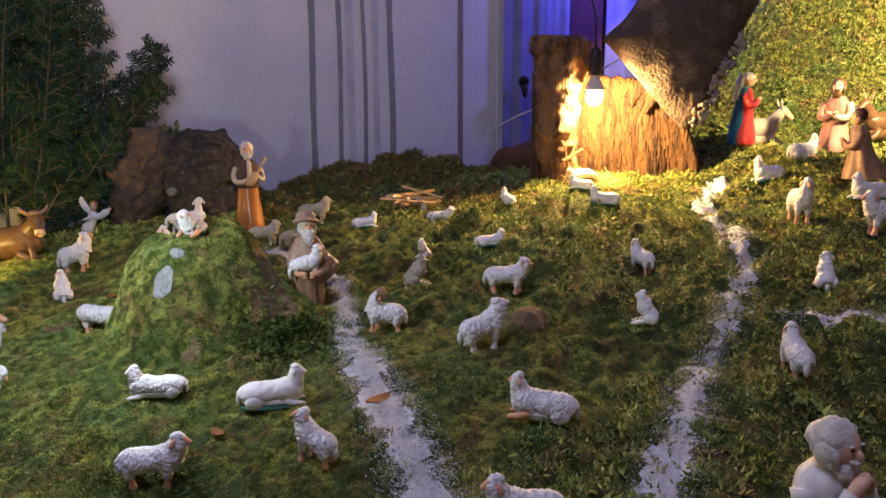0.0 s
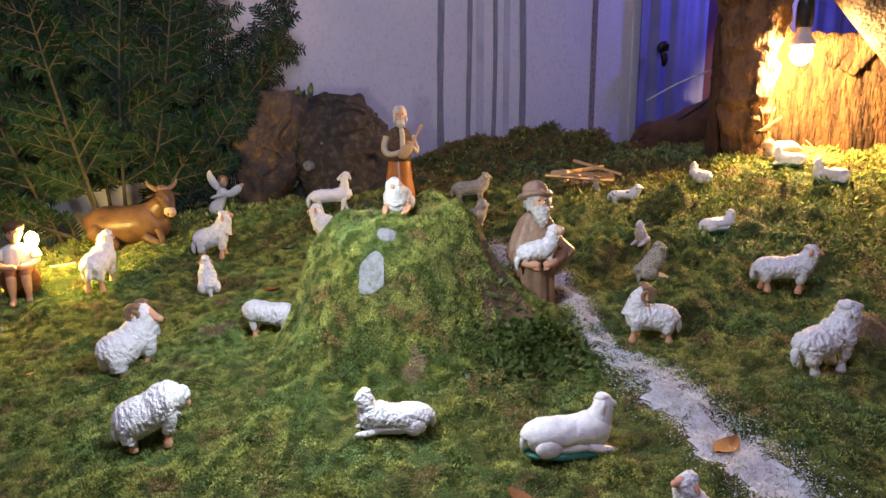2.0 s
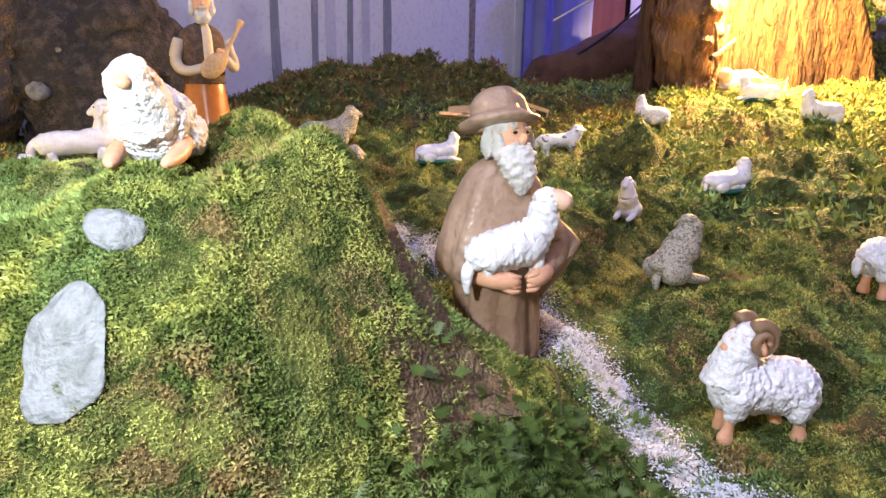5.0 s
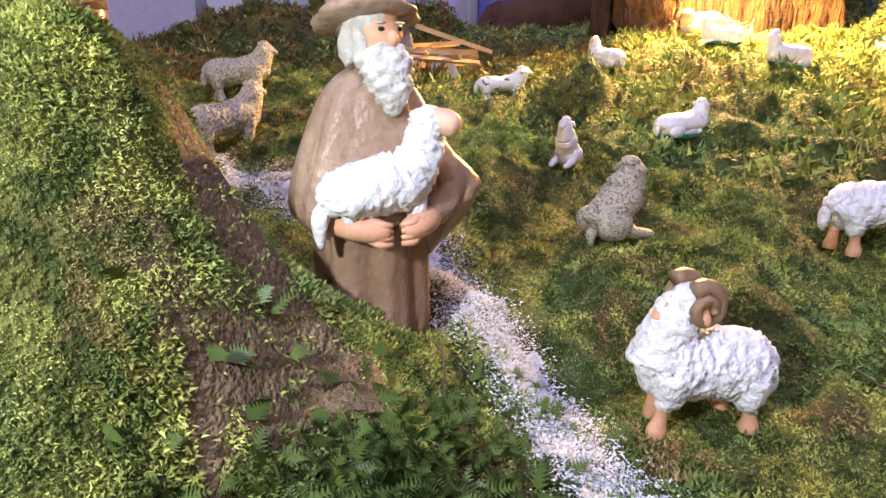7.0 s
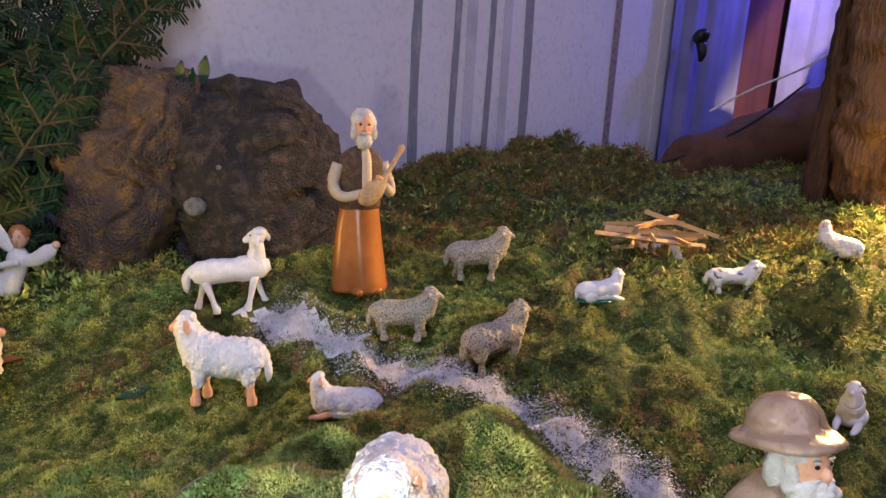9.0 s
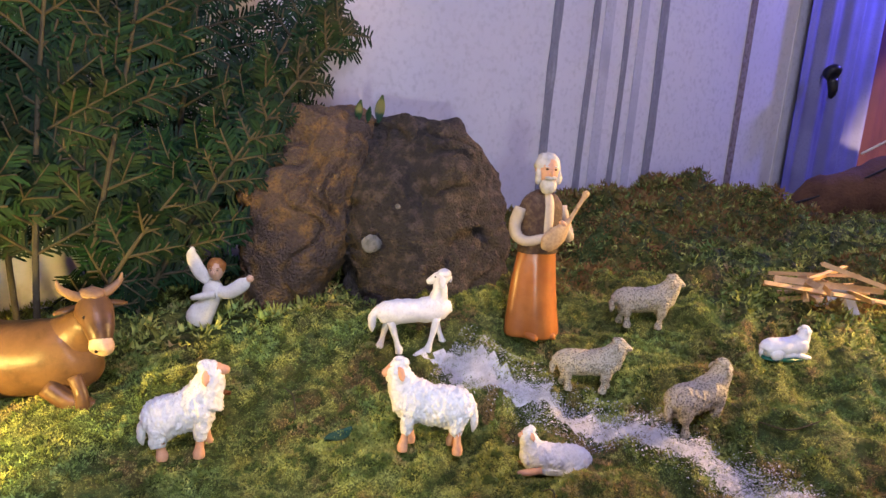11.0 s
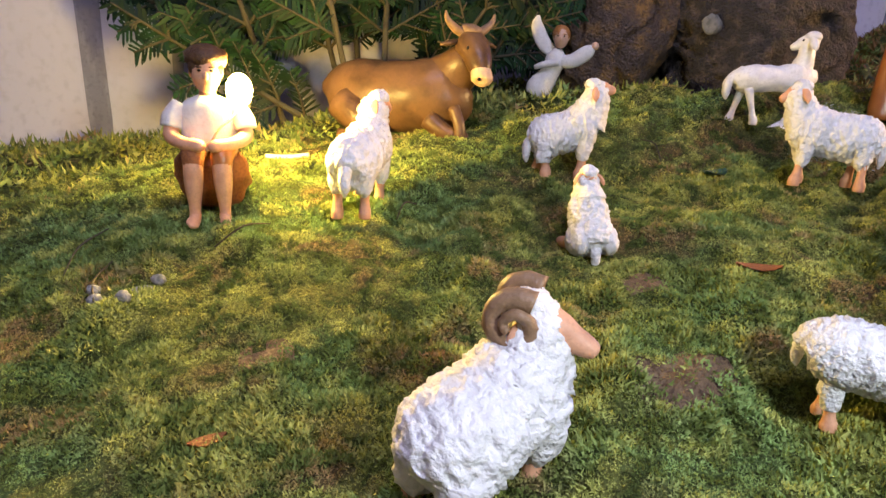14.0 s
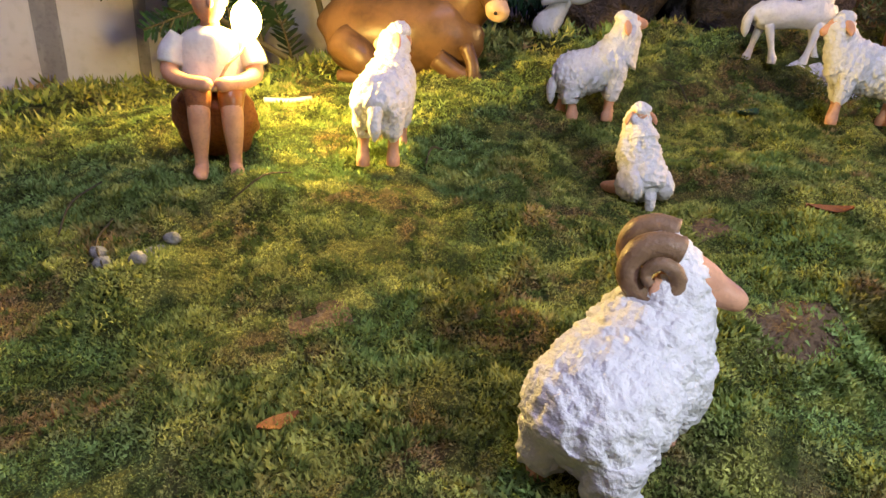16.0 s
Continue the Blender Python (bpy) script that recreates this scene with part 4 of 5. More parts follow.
# straw and manger below the bulb
b = Build()
for i in range(260):
    a, r = random.uniform(0, 6.283), 0.085 * math.sqrt(random.random())
    x, y = 1.455 + r * math.cos(a), 1.315 + r * math.sin(a)
    z = gz(x, y) + 0.008 + random.uniform(0, 0.03) * (1 - r / 0.1)
    d = Vector((random.uniform(-1, 1), random.uniform(-1, 1), random.uniform(-0.3, 0.3))).normalized() * random.uniform(0.015, 0.04)
    p = Vector((x, y, z))
    b.tube([(*(p - d), 0.0009), (*p, 0.0011), (*(p + d), 0.0008)], STRAW, 4, 1)
tagged(b.thing("straw"), "heap of yellow straw under the bulb", "straw", kind="stuff")
b = Build()
z = gz(1.42, 1.33)
b.tube([(1.385, 1.345, z + 0.02, 0.012, 0.008), (1.40, 1.34, z + 0.035, 0.028, 0.014), (1.43, 1.33, z + 0.04, 0.03, 0.016), (1.46, 1.32, z + 0.03, 0.016, 0.01)], SHIRT, 14, 4, rough=0.003, freq=60)
b.lump((1.385, 1.348, z + 0.045), (0.013, 0.013, 0.014), PALESKIN, 12)
tagged(b.thing("infant_figurine"), "small pale infant figurine lying on straw", "figurine")
twigs = base("root_twigs", (1.40, 1.37, z))
tagged(twigs, "crossed root twigs glowing beside the bulb", "twigs")
for rows in ([(1.375, 1.37, z, 0.006), (1.40, 1.372, z + 0.06, 0.005), (1.435, 1.374, z + 0.135, 0.003)], [(1.415, 1.37, z, 0.006), (1.40, 1.372, z + 0.06, 0.005), (1.375, 1.374, z + 0.135, 0.003)],
             [(1.37, 1.372, z + 0.075, 0.005), (1.40, 1.37, z + 0.085, 0.006), (1.45, 1.365, z + 0.11, 0.004)]):
    b = Build()
    b.tube(rows, STUMP, 8, 4, rough=0.001, freq=80)
    under("twig", b, twigs)


# ---- painted figurines, one plain mesh each ----
def head(b, c, r, face, yaw, hair, beard=None, hat=None, skin=SKIN):
    """Head at c; face direction yaw in degrees."""
    d = Vector((math.cos(radians(yaw)), math.sin(radians(yaw)), 0))
    l = Vector((-d.y, d.x, 0))
    c = Vector(c)
    turn = Euler((0, 0, radians(yaw)))
    b.lump(c, (r * 0.92, r * 0.80, r * 1.12), skin, 18, turn)
    b.lump(c + d * r * 0.92 - Vector((0, 0, r * 0.12)), (r * 0.24, r * 0.17, r * 0.26), skin, 8, turn)
    for s in (-1, 1):
        b.lump(c + d * r * 0.83 + l * s * r * 0.32 + Vector((0, 0, r * 0.16)), (r * 0.07, r * 0.12, r * 0.07), DARK, 6, turn)
        b.lump(c + d * r * 0.80 + l * s * r * 0.33 + Vector((0, 0, r * 0.34)), (r * 0.1, r * 0.2, r * 0.05), hair, 6, turn)
        b.lump(c + l * s * r * 0.80, (r * 0.2, r * 0.12, r * 0.28), skin, 8, turn)
    b.lump(c - d * r * 0.16 + Vector((0, 0, r * 0.30)), (r * 0.95, r * 0.93, r * 0.98), hair, 18, turn, rough=r * 0.16, freq=3.2 / r)
    if beard:
        b.lump(c + d * r * 0.50 - Vector((0, 0, r * 1.02)), (r * 0.50, r * 0.60, r * 0.62), beard, 14, turn, rough=r * 0.14, freq=3.6 / r)
        b.lump(c + d * r * 0.88 - Vector((0, 0, r * 0.42)), (r * 0.2, r * 0.45, r * 0.14), beard, 10, turn, rough=r * 0.06, freq=5 / r)
        for s in (-1, 1):
            b.lump(c + d * r * 0.25 + l * s * r * 0.72 - Vector((0, 0, r * 0.42)), (r * 0.34, r * 0.24, r * 0.62), beard, 10, turn, rough=r * 0.1, freq=4 / r)
    if hat:
        top = c + Vector((0, 0, r * 0.62)) - d * r * 0.12
        b.tube([(*(top - Vector((0, 0, r * 0.10))), r * 0.6, r * 0.6), (*(top - Vector((0, 0, r * 0.16))), r * 1.85, r * 1.75), (*top, r * 1.95, r * 1.85), (*(top + Vector((0, 0, r * 0.14))), r * 1.15, r * 1.15), (*(top + Vector((0, 0, r * 0.55))), r * 1.0, r * 1.0),
                (*(top + Vector((0, 0, r * 0.92))), r * 0.75, r * 0.75), (*(top + Vector((0, 0, r * 1.0))), r * 0.1, r * 0.1)], hat, 26, 4, up=tuple(d), rough=r * 0.14, freq=1.1 / r)


def arm(b, pts, sleeve, skin, r):
    b.tube([(*p, r * q) for p, q in zip(pts, (1.25, 1.15, 1.0, 0.85))], sleeve, 12, 5, rough=r * 0.12, freq=0.8 / r)
    e, w = Vector(pts[-1]), Vector(pts[-2])
    d = (e - w).normalized()
    b.tube([(*(e - d * r * 0.4), r * 0.62), (*(e + d * r * 0.6), r * 0.70), (*(e + d * r * 1.5), r * 0.78, r * 0.55), (*(e + d * r * 2.2), r * 0.5, r * 0.35), (*(e + d * r * 2.5), r * 0.1)], skin, 10, 3)


def robe(b, rows, mat, folds=9, depth=0.05, n=54, k=6, up=(0, 1, 0), phase=0.0):
    """A draped cone with vertical folds; rows (x, y, z, side, depth) from the hem up."""
    r = spline(rows, k)
    v, f = [], []
    for i, (x, y, z, a, c) in enumerate(r):
        fade = 1 - i / len(r)
        for j in range(n):
            t = 6.283 * j / n
            e = 1 + depth * (0.4 + fade) * (math.sin(folds * t + phase + 0.7 * math.sin(z * 8)) + 0.6 * math.sin(folds * 1.7 * t + 2 + phase))
            v.append((x + math.cos(t) * c * e, y + math.sin(t) * a * e, z))
    for i in range(len(r) - 1):
        for j in range(n):
            f.append((i * n + j, i * n + (j + 1) % n, (i + 1) * n + (j + 1) % n, (i + 1) * n + j))
    f += [tuple(range(n - 1, -1, -1)), tuple((len(r) - 1) * n + j for j in range(n))]
    b.add(v, f, mat)


def figurine(b, x, y, heading, height, label, name, z=None, roll=0.0):
    ob = b.thing(name)
    ob.matrix_world = pose(x, y, gz(x, y) - 0.002 if z is None else z, 0, roll, heading) @ Matrix.Scale(height, 4)
    return tagged(ob, label, "figurine", "painted nativity figurines")


# shepherd with lamb, facing +x
b = Build()
robe(b, [(0, 0, 0, 0.150, 0.12), (0, 0, 0.05, 0.155, 0.125), (0, 0, 0.22, 0.155, 0.12), (0, 0, 0.42, 0.16, 0.12), (0, 0, 0.55, 0.15, 0.11)], BROWN, 7, 0.085)
robe(b, [(-0.02, -0.01, 0.30, 0.14, 0.10), (-0.005, -0.015, 0.36, 0.205, 0.135), (0, -0.01, 0.46, 0.205, 0.14), (0, 0, 0.58, 0.18, 0.13), (0, 0, 0.68, 0.135, 0.105), (0, 0, 0.735, 0.09, 0.08), (0, 0, 0.76, 0.05, 0.05)], TAN, 6, 0.065, phase=1.0)
b.tube([(0.02, -0.10, 0.58, 0.05), (0.03, -0.14, 0.48, 0.055), (0.06, -0.15, 0.40, 0.055), (0.11, -0.12, 0.375, 0.042)], TAN, 16, 6, rough=0.014, freq=12)
b.tube([(0.02, 0.10, 0.60, 0.05), (0.03, 0.16, 0.52, 0.055), (0.05, 0.215, 0.44, 0.055), (0.09, 0.17, 0.39, 0.048), (0.12, 0.12, 0.375, 0.042)], TAN, 16, 6, rough=0.014, freq=12)
robe(b, [(0.02, 0.15, 0.24, 0.03, 0.05), (0.02, 0.19, 0.32, 0.07, 0.06), (0.03, 0.245, 0.41, 0.07, 0.055), (0.03, 0.26, 0.455, 0.05, 0.05), (0.02, 0.17, 0.55, 0.04, 0.05)], TAN, 5, 0.09, 36, 6)
for s, yy in ((1, 0.085), (-1, -0.075)):
    b.tube([(0.09, yy + s * 0.06, 0.365, 0.033), (0.155, yy + s * 0.02, 0.365, 0.036), (0.185, yy - s * 0.03, 0.36, 0.033), (0.19, yy - s * 0.06, 0.352, 0.022)], SKIN, 12, 4)
    for i in range(4):
        b.tube([(0.178, yy - s * 0.01, 0.388 - i * 0.018, 0.010), (0.203, yy - s * 0.035, 0.380 - i * 0.018, 0.011), (0.200, yy - s * 0.068, 0.374 - i * 0.017, 0.007)], SKIN, 7, 3)
b.tube([(0.14, -0.165, 0.405, 0.02), (0.145, -0.135, 0.44, 0.058, 0.066), (0.15, -0.05, 0.465, 0.066, 0.078), (0.15, 0.04, 0.485, 0.064, 0.078), (0.15, 0.085, 0.54, 0.05, 0.058), (0.155, 0.098, 0.60, 0.050), (0.155, 0.108, 0.645, 0.046), (0.155, 0.112, 0.672, 0.015)], WOOL, 34, 12, rough=0.012, freq=60)
b.tube([(0.165, 0.115, 0.640, 0.030), (0.185, 0.140, 0.632, 0.034), (0.200, 0.160, 0.622, 0.030), (0.208, 0.172, 0.616, 0.012)], PALESKIN, 14, 4)
b.tube([(0.14, -0.165, 0.43, 0.02), (0.145, -0.185, 0.38, 0.022), (0.145, -0.182, 0.31, 0.008)], WOOL, 10, 4, rough=0.004, freq=60)
for yy in (-0.10, 0.075):
    b.tube([(0.15, yy, 0.44, 0.035), (0.155, yy, 0.395, 0.03), (0.155, yy, 0.35, 0.02)], WOOL, 10, 3, up=(1, 0, 0), rough=0.004, freq=60)
head(b, (0.035, 0.005, 0.842), 0.084, SKIN, 14, HAIRWHITE, HAIRWHITE)
top, tilt = Vector((-0.004, -0.004, 0.893)), Vector((-0.30, 0.0, 0.95))
b.tube([(*(top + tilt * h), r, r) for h, r in ((-0.034, 0.05), (-0.034, 0.115), (-0.022, 0.142), (-0.004, 0.138), (0.018, 0.098), (0.06, 0.086), (0.098, 0.060), (0.112, 0.006))], TAN, 32, 6, up=(1, 0, 0), rough=0.034, freq=9)
b.tube([(0.075, 0.01, 0.80, 0.060, 0.045), (0.10, 0.015, 0.755, 0.066, 0.05), (0.115, 0.02, 0.70, 0.048, 0.04), (0.118, 0.022, 0.655, 0.022), (0.118, 0.022, 0.64, 0.004)], HAIRWHITE, 34, 12, up=(1, 0, 0), rough=0.026, freq=48)
for s in (-1, 1):
    b.lump((0.035, 0.005 + s * 0.070, 0.815), (0.034, 0.030, 0.055), HAIRWHITE, 14, rough=0.012, freq=70, seed=s)
figurine(b, 0.462, 1.105, 246, 0.175, "shepherd figurine in brown cape and hat holding a lamb", "shepherd_figurine", z=gz(0.455, 1.10) - 0.006)

# old musician in orange trousers, facing +x
b = Build()
robe(b, [(0.01, 0.01, 0, 0.140, 0.12), (0.01, 0.01, 0.03, 0.150, 0.125), (0.005, 0.005, 0.16, 0.142, 0.11), (0, 0, 0.32, 0.125, 0.095), (0, 0, 0.46, 0.105, 0.08), (0, 0, 0.50, 0.098, 0.07)], ORANGE, 3, 0.07, phase=0.4)
for s in (-1, 1):
    b.tube([(0.05, s * 0.05, 0.02, 0.035), (0.10, s * 0.055, 0.018, 0.036, 0.024), (0.145, s * 0.058, 0.012, 0.015)], ORANGE, 10, 3)
robe(b, [(0, 0, 0.455, 0.118, 0.088), (0, 0, 0.50, 0.118, 0.086), (0, 0, 0.60, 0.125, 0.085), (0, 0, 0.70, 0.125, 0.08), (0, 0, 0.755, 0.085, 0.06), (0, 0, 0.78, 0.03, 0.03)], VEST, 4, 0.03)
b.tube([(0.06, 0, 0.48, 0.028, 0.02), (0.075, 0, 0.60, 0.03, 0.018), (0.065, 0, 0.72, 0.03, 0.02), (0.04, 0, 0.77, 0.02)], CREAM, 10, 4, up=(1, 0, 0))
arm(b, [(0, -0.125, 0.69), (0.0, -0.155, 0.58), (0.05, -0.125, 0.525), (0.10, -0.02, 0.545)], CREAM, SKIN, 0.028)
arm(b, [(0, 0.125, 0.69), (0.02, 0.16, 0.58), (0.09, 0.13, 0.545), (0.125, 0.07, 0.60)], CREAM, SKIN, 0.028)
b.tube([(0.12, -0.06, 0.50, 0.01), (0.13, -0.035, 0.52, 0.050, 0.022), (0.14, 0.02, 0.57, 0.055, 0.024), (0.14, 0.055, 0.61, 0.032, 0.02), (0.142, 0.085, 0.65, 0.014, 0.011), (0.15, 0.14, 0.745, 0.012, 0.009), (0.155, 0.16, 0.785, 0.022, 0.009), (0.156, 0.165, 0.80, 0.006)], WOOD, 14, 5, up=(1, 0, 0))
head(b, (0.025, 0, 0.885), 0.072, SKIN, -18, HAIRWHITE, HAIRWHITE)
figurine(b, 0.545, 1.672, 266, 0.228, "white-haired musician figurine in orange trousers playing a lute", "musician_figurine", z=gz(0.545, 1.672) + 0.004)

# boy seated, holding a lantern stick, facing +x
b = Build()
robe(b, [(-0.02, 0, 0.42, 0.15, 0.12), (-0.02, 0, 0.50, 0.165, 0.125), (-0.01, 0, 0.64, 0.17, 0.115), (0, 0, 0.70, 0.13, 0.09), (0, 0, 0.735, 0.06, 0.06)], SHIRT, 5, 0.03)
b.tube([(-0.20, 0, 0.05, 0.13, 0.10), (-0.12, 0, 0.18, 0.21, 0.17), (-0.05, 0, 0.32, 0.21, 0.16), (0, 0, 0.40, 0.17, 0.10)], LEAFDEAD, 18, 5, up=(1, 0, 0), rough=0.03, freq=8)
for s in (-1, 1):
    b.tube([(-0.03, s * 0.085, 0.40, 0.075), (0.10, s * 0.085, 0.425, 0.072), (0.185, s * 0.08, 0.40, 0.066), (0.205, s * 0.08, 0.33, 0.055)], ORANGE if s > 0 else LEAFDEAD, 14, 4)
    b.tube([(0.17, s * 0.08, 0.42, 0.05), (0.205, s * 0.08, 0.36, 0.056), (0.205, s * 0.082, 0.24, 0.052), (0.19, s * 0.085, 0.10, 0.034), (0.20, s * 0.085, 0.04, 0.035), (0.27, s * 0.095, 0.02, 0.038, 0.02), (0.30, s * 0.10, 0.012, 0.01)], SKIN, 14, 5, up=(1, 0, 0))
    b.tube([(0, s * 0.145, 0.68, 0.055), (0.015, s * 0.195, 0.60, 0.068), (0.03, s * 0.21, 0.545, 0.066)], SHIRT, 14, 4, rough=0.008, freq=14)
    b.tube([(0.03, s * 0.205, 0.56, 0.045), (0.07, s * 0.205, 0.50, 0.044), (0.17, s * 0.13, 0.475, 0.038), (0.225, s * 0.04, 0.47, 0.038), (0.24, s * 0.01, 0.465, 0.02)], SKIN, 12, 4)
b.tube([(0.24, 0.0, 0.44, 0.008), (0.20, 0.07, 0.56, 0.008), (0.12, 0.14, 0.62, 0.008), (0.0, 0.18, 0.68, 0.006)], WOOD, 8, 4)
b.tube([(-0.12, 0.20, 0.60, 0.007), (-0.14, 0.235, 0.68, 0.007), (-0.08, 0.20, 0.73, 0.007), (-0.04, 0.10, 0.71, 0.007)], BLACK, 7, 4)
b.lump((0, 0, 0.745), (0.05, 0.05, 0.06), SKIN, 10)
head(b, (0.03, 0, 0.865), 0.105, SKIN, 4, HAIRBROWN)
b.lump((0.01, 0, 0.95), (0.115, 0.118, 0.075), HAIRBROWN, 16, rough=0.025, freq=24)
figurine(b, -0.174, 1.632, 268, 0.128, "seated boy figurine in white shirt holding a lit lantern", "boy_figurine")
lantern = base("lantern_bulb", (0, 0, 0))
tagged(lantern, "small glowing lantern bulb on the boy's stick", "lamp")
c = pose(-0.174, 1.632, gz(-0.174, 1.632) - 0.002, 0, 0, 268) @ Matrix.Scale(0.128, 4) @ Vector((0.0, 0.18, 0.77))
b = Build()
b.lump(c, (0.0100, 0.0100, 0.013), GLOWSMALL, 12)
under("glass", b, lantern, "glowing yellow glass").visible_shadow = False
b = Build()
b.tube([(*(c - Vector((0, 0, 0.017))), 0.004), (*(c - Vector((0, 0, 0.012))), 0.006), (*(c - Vector((0, 0, 0.009))), 0.006)], ALU, 10, 2, up=(0, 1, 0))
under("cap", b, lantern, "small metal cap")
b = Build()
b.tube([(-0.132, 1.735, gz(-0.132, 1.735) + 0.008, 0.003, 0.002), (-0.112, 1.735, gz(-0.112, 1.735) + 0.009, 0.006, 0.002), (-0.092, 1.73, gz(-0.092, 1.73) + 0.009, 0.003, 0.002)], SHIRT, 10, 4)
tagged(b.thing("white_plate"), "small white strip lying on lit moss", "strip")

# lying ox, facing +x
b = Build()
b.tube([(-0.66, 0, 0.28, 0.04), (-0.62, 0, 0.30, 0.17, 0.20), (-0.45, 0, 0.32, 0.24, 0.28), (-0.15, 0, 0.33, 0.25, 0.28), (0.15, 0, 0.35, 0.23, 0.29), (0.35, 0, 0.40, 0.18, 0.25), (0.46, 0, 0.46, 0.06, 0.10)], OXBROWN, 26, 7, rough=0.012, freq=7)
b.tube([(0.22, 0, 0.44, 0.16, 0.22), (0.36, 0, 0.55, 0.14, 0.18), (0.46, -0.03, 0.66, 0.12, 0.14), (0.50, -0.05, 0.72, 0.06)], OXBROWN, 20, 6, up=(1, 0, 0))
b.tube([(0.42, 0.02, 0.78, 0.03), (0.46, -0.02, 0.76, 0.125, 0.12), (0.53, -0.10, 0.70, 0.115, 0.11), (0.58, -0.17, 0.60, 0.085, 0.09), (0.60, -0.20, 0.54, 0.06)], OXBROWN, 18, 6)
b.tube([(0.585, -0.18, 0.58, 0.075, 0.078), (0.605, -0.215, 0.53, 0.082, 0.074), (0.61, -0.235, 0.50, 0.06, 0.055), (0.61, -0.245, 0.49, 0.01)], OXPALE, 16, 4)
for s in (-1, 1):
    q = Vector((0.72, 0.69, 0)).normalized() * s
    p = Vector((0.455, -0.02, 0.84))
    b.tube([(*(p + q * 0.06), 0.038), (*(p + q * 0.13 + Vector((0, 0, 0.03))), 0.033), (*(p + q * 0.20 + Vector((0, 0, 0.09))), 0.022), (*(p + q * 0.22 + Vector((0, 0, 0.15))), 0.006)], HORN, 12, 4)
    b.tube([(*(p + q * 0.10 - Vector((0, 0, 0.06))), 0.02), (*(p + q * 0.18 - Vector((0, 0, 0.075))), 0.05, 0.02), (*(p + q * 0.25 - Vector((0, 0, 0.09))), 0.01)], OXBROWN, 10, 4)
    b.lump(Vector((0.545, -0.125, 0.735)) + q * 0.085 , (0.018, 0.018, 0.018), DARK, 8)
    b.lump(Vector((0.618, -0.25, 0.525)) + q * 0.035, (0.014, 0.014, 0.014), DARK, 8)
    b.tube([(0.20, s * 0.18, 0.20, 0.08), (0.36, s * 0.20, 0.10, 0.07), (0.50, s * 0.18, 0.07, 0.055), (0.36, s * 0.15, 0.04, 0.045), (0.26, s * 0.14, 0.035, 0.03)], OXBROWN, 12, 5)
    b.tube([(-0.50, s * 0.20, 0.28, 0.13), (-0.30, s * 0.26, 0.16, 0.12), (-0.18, s * 0.26, 0.07, 0.06), (-0.36, s * 0.25, 0.04, 0.05), (-0.50, s * 0.24, 0.04, 0.04)], OXBROWN, 12, 5)
b.lump((0.47, -0.03, 0.865), (0.09, 0.08, 0.045), HORN, 12, rough=0.015, freq=20)
b.tube([(0.40, -0.20, 0.30, 0.05), (0.46, -0.24, 0.18, 0.045), (0.47, -0.25, 0.06, 0.05), (0.475, -0.25, 0.0, 0.04)], OXBROWN, 12, 4, up=(1, 0, 0))
figurine(b, 0.018, 1.79, -28, 0.134, "brown lying ox figurine with one raised horn", "ox_figurine", z=gz(0.0, 1.79) - 0.004)

# small angel leaning at the rock
b = Build()
b.tube([(-0.16, 0, 0.0, 0.13, 0.08), (-0.12, 0, 0.10, 0.17, 0.10), (0.0, 0, 0.30, 0.12, 0.09), (0.06, 0, 0.48, 0.13, 0.09), (0.08, 0, 0.60, 0.06)], SHIRT, 18, 6, up=(0, 1, 0), rough=0.012, freq=10)
head(b, (0.10, -0.03, 0.74), 0.12, PALESKIN, -90, HAIRGOLD, skin=PALESKIN)
b.tube([(0.10, 0.05, 0.52, 0.06, 0.02), (-0.10, 0.07, 0.64, 0.09, 0.03), (-0.22, 0.08, 0.86, 0.08, 0.03), (-0.22, 0.08, 1.0, 0.02)], SHIRT, 12, 5, up=(0, 1, 0))
b.tube([(0.08, -0.02, 0.46, 0.07, 0.05), (0.26, -0.06, 0.46, 0.09, 0.05), (0.44, -0.08, 0.58, 0.09, 0.04), (0.52, -0.08, 0.66, 0.03)], SHIRT, 12, 5, up=(0, 1, 0))
b.lump((0.53, -0.09, 0.66), (0.05, 0.04, 0.05), PALESKIN, 10)
b.tube([(-0.20, -0.05, 0.36, 0.03), (-0.08, -0.09, 0.40, 0.045), (0.10, -0.10, 0.44, 0.05)], SHIRT, 10, 4)
figurine(b, 0.193, 1.825, -26, 0.090, "small white angel figurine with golden hair at the rock", "angel_figurine", z=gz(0.205, 1.83) + 0.004)

# kneeling and standing family by the bank
b = Build()
robe(b, [(0, 0, 0, 0.17, 0.15), (0, 0, 0.10, 0.17, 0.15), (0, 0, 0.40, 0.13, 0.11), (0, 0, 0.66, 0.13, 0.09), (0, 0, 0.78, 0.07, 0.06)], RED, 5, 0.05)
robe(b, [(-0.06, 0.03, 0, 0.19, 0.14), (-0.06, 0.03, 0.20, 0.18, 0.13), (-0.05, 0.02, 0.50, 0.155, 0.10), (-0.04, 0, 0.74, 0.12, 0.08), (-0.04, 0, 0.80, 0.06, 0.05)], BLUE, 6, 0.05)
arm(b, [(0, 0.12, 0.68), (0.05, 0.16, 0.56), (0.12, 0.09, 0.55), (0.15, 0.02, 0.60)], BLUE, PALESKIN, 0.04)
arm(b, [(0, -0.12, 0.68), (0.05, -0.16, 0.56), (0.12, -0.09, 0.55), (0.15, -0.02, 0.60)], RED, PALESKIN, 0.04)
head(b, (0.03, 0, 0.89), 0.082, PALESKIN, 0, SHIRT, skin=PALESKIN)
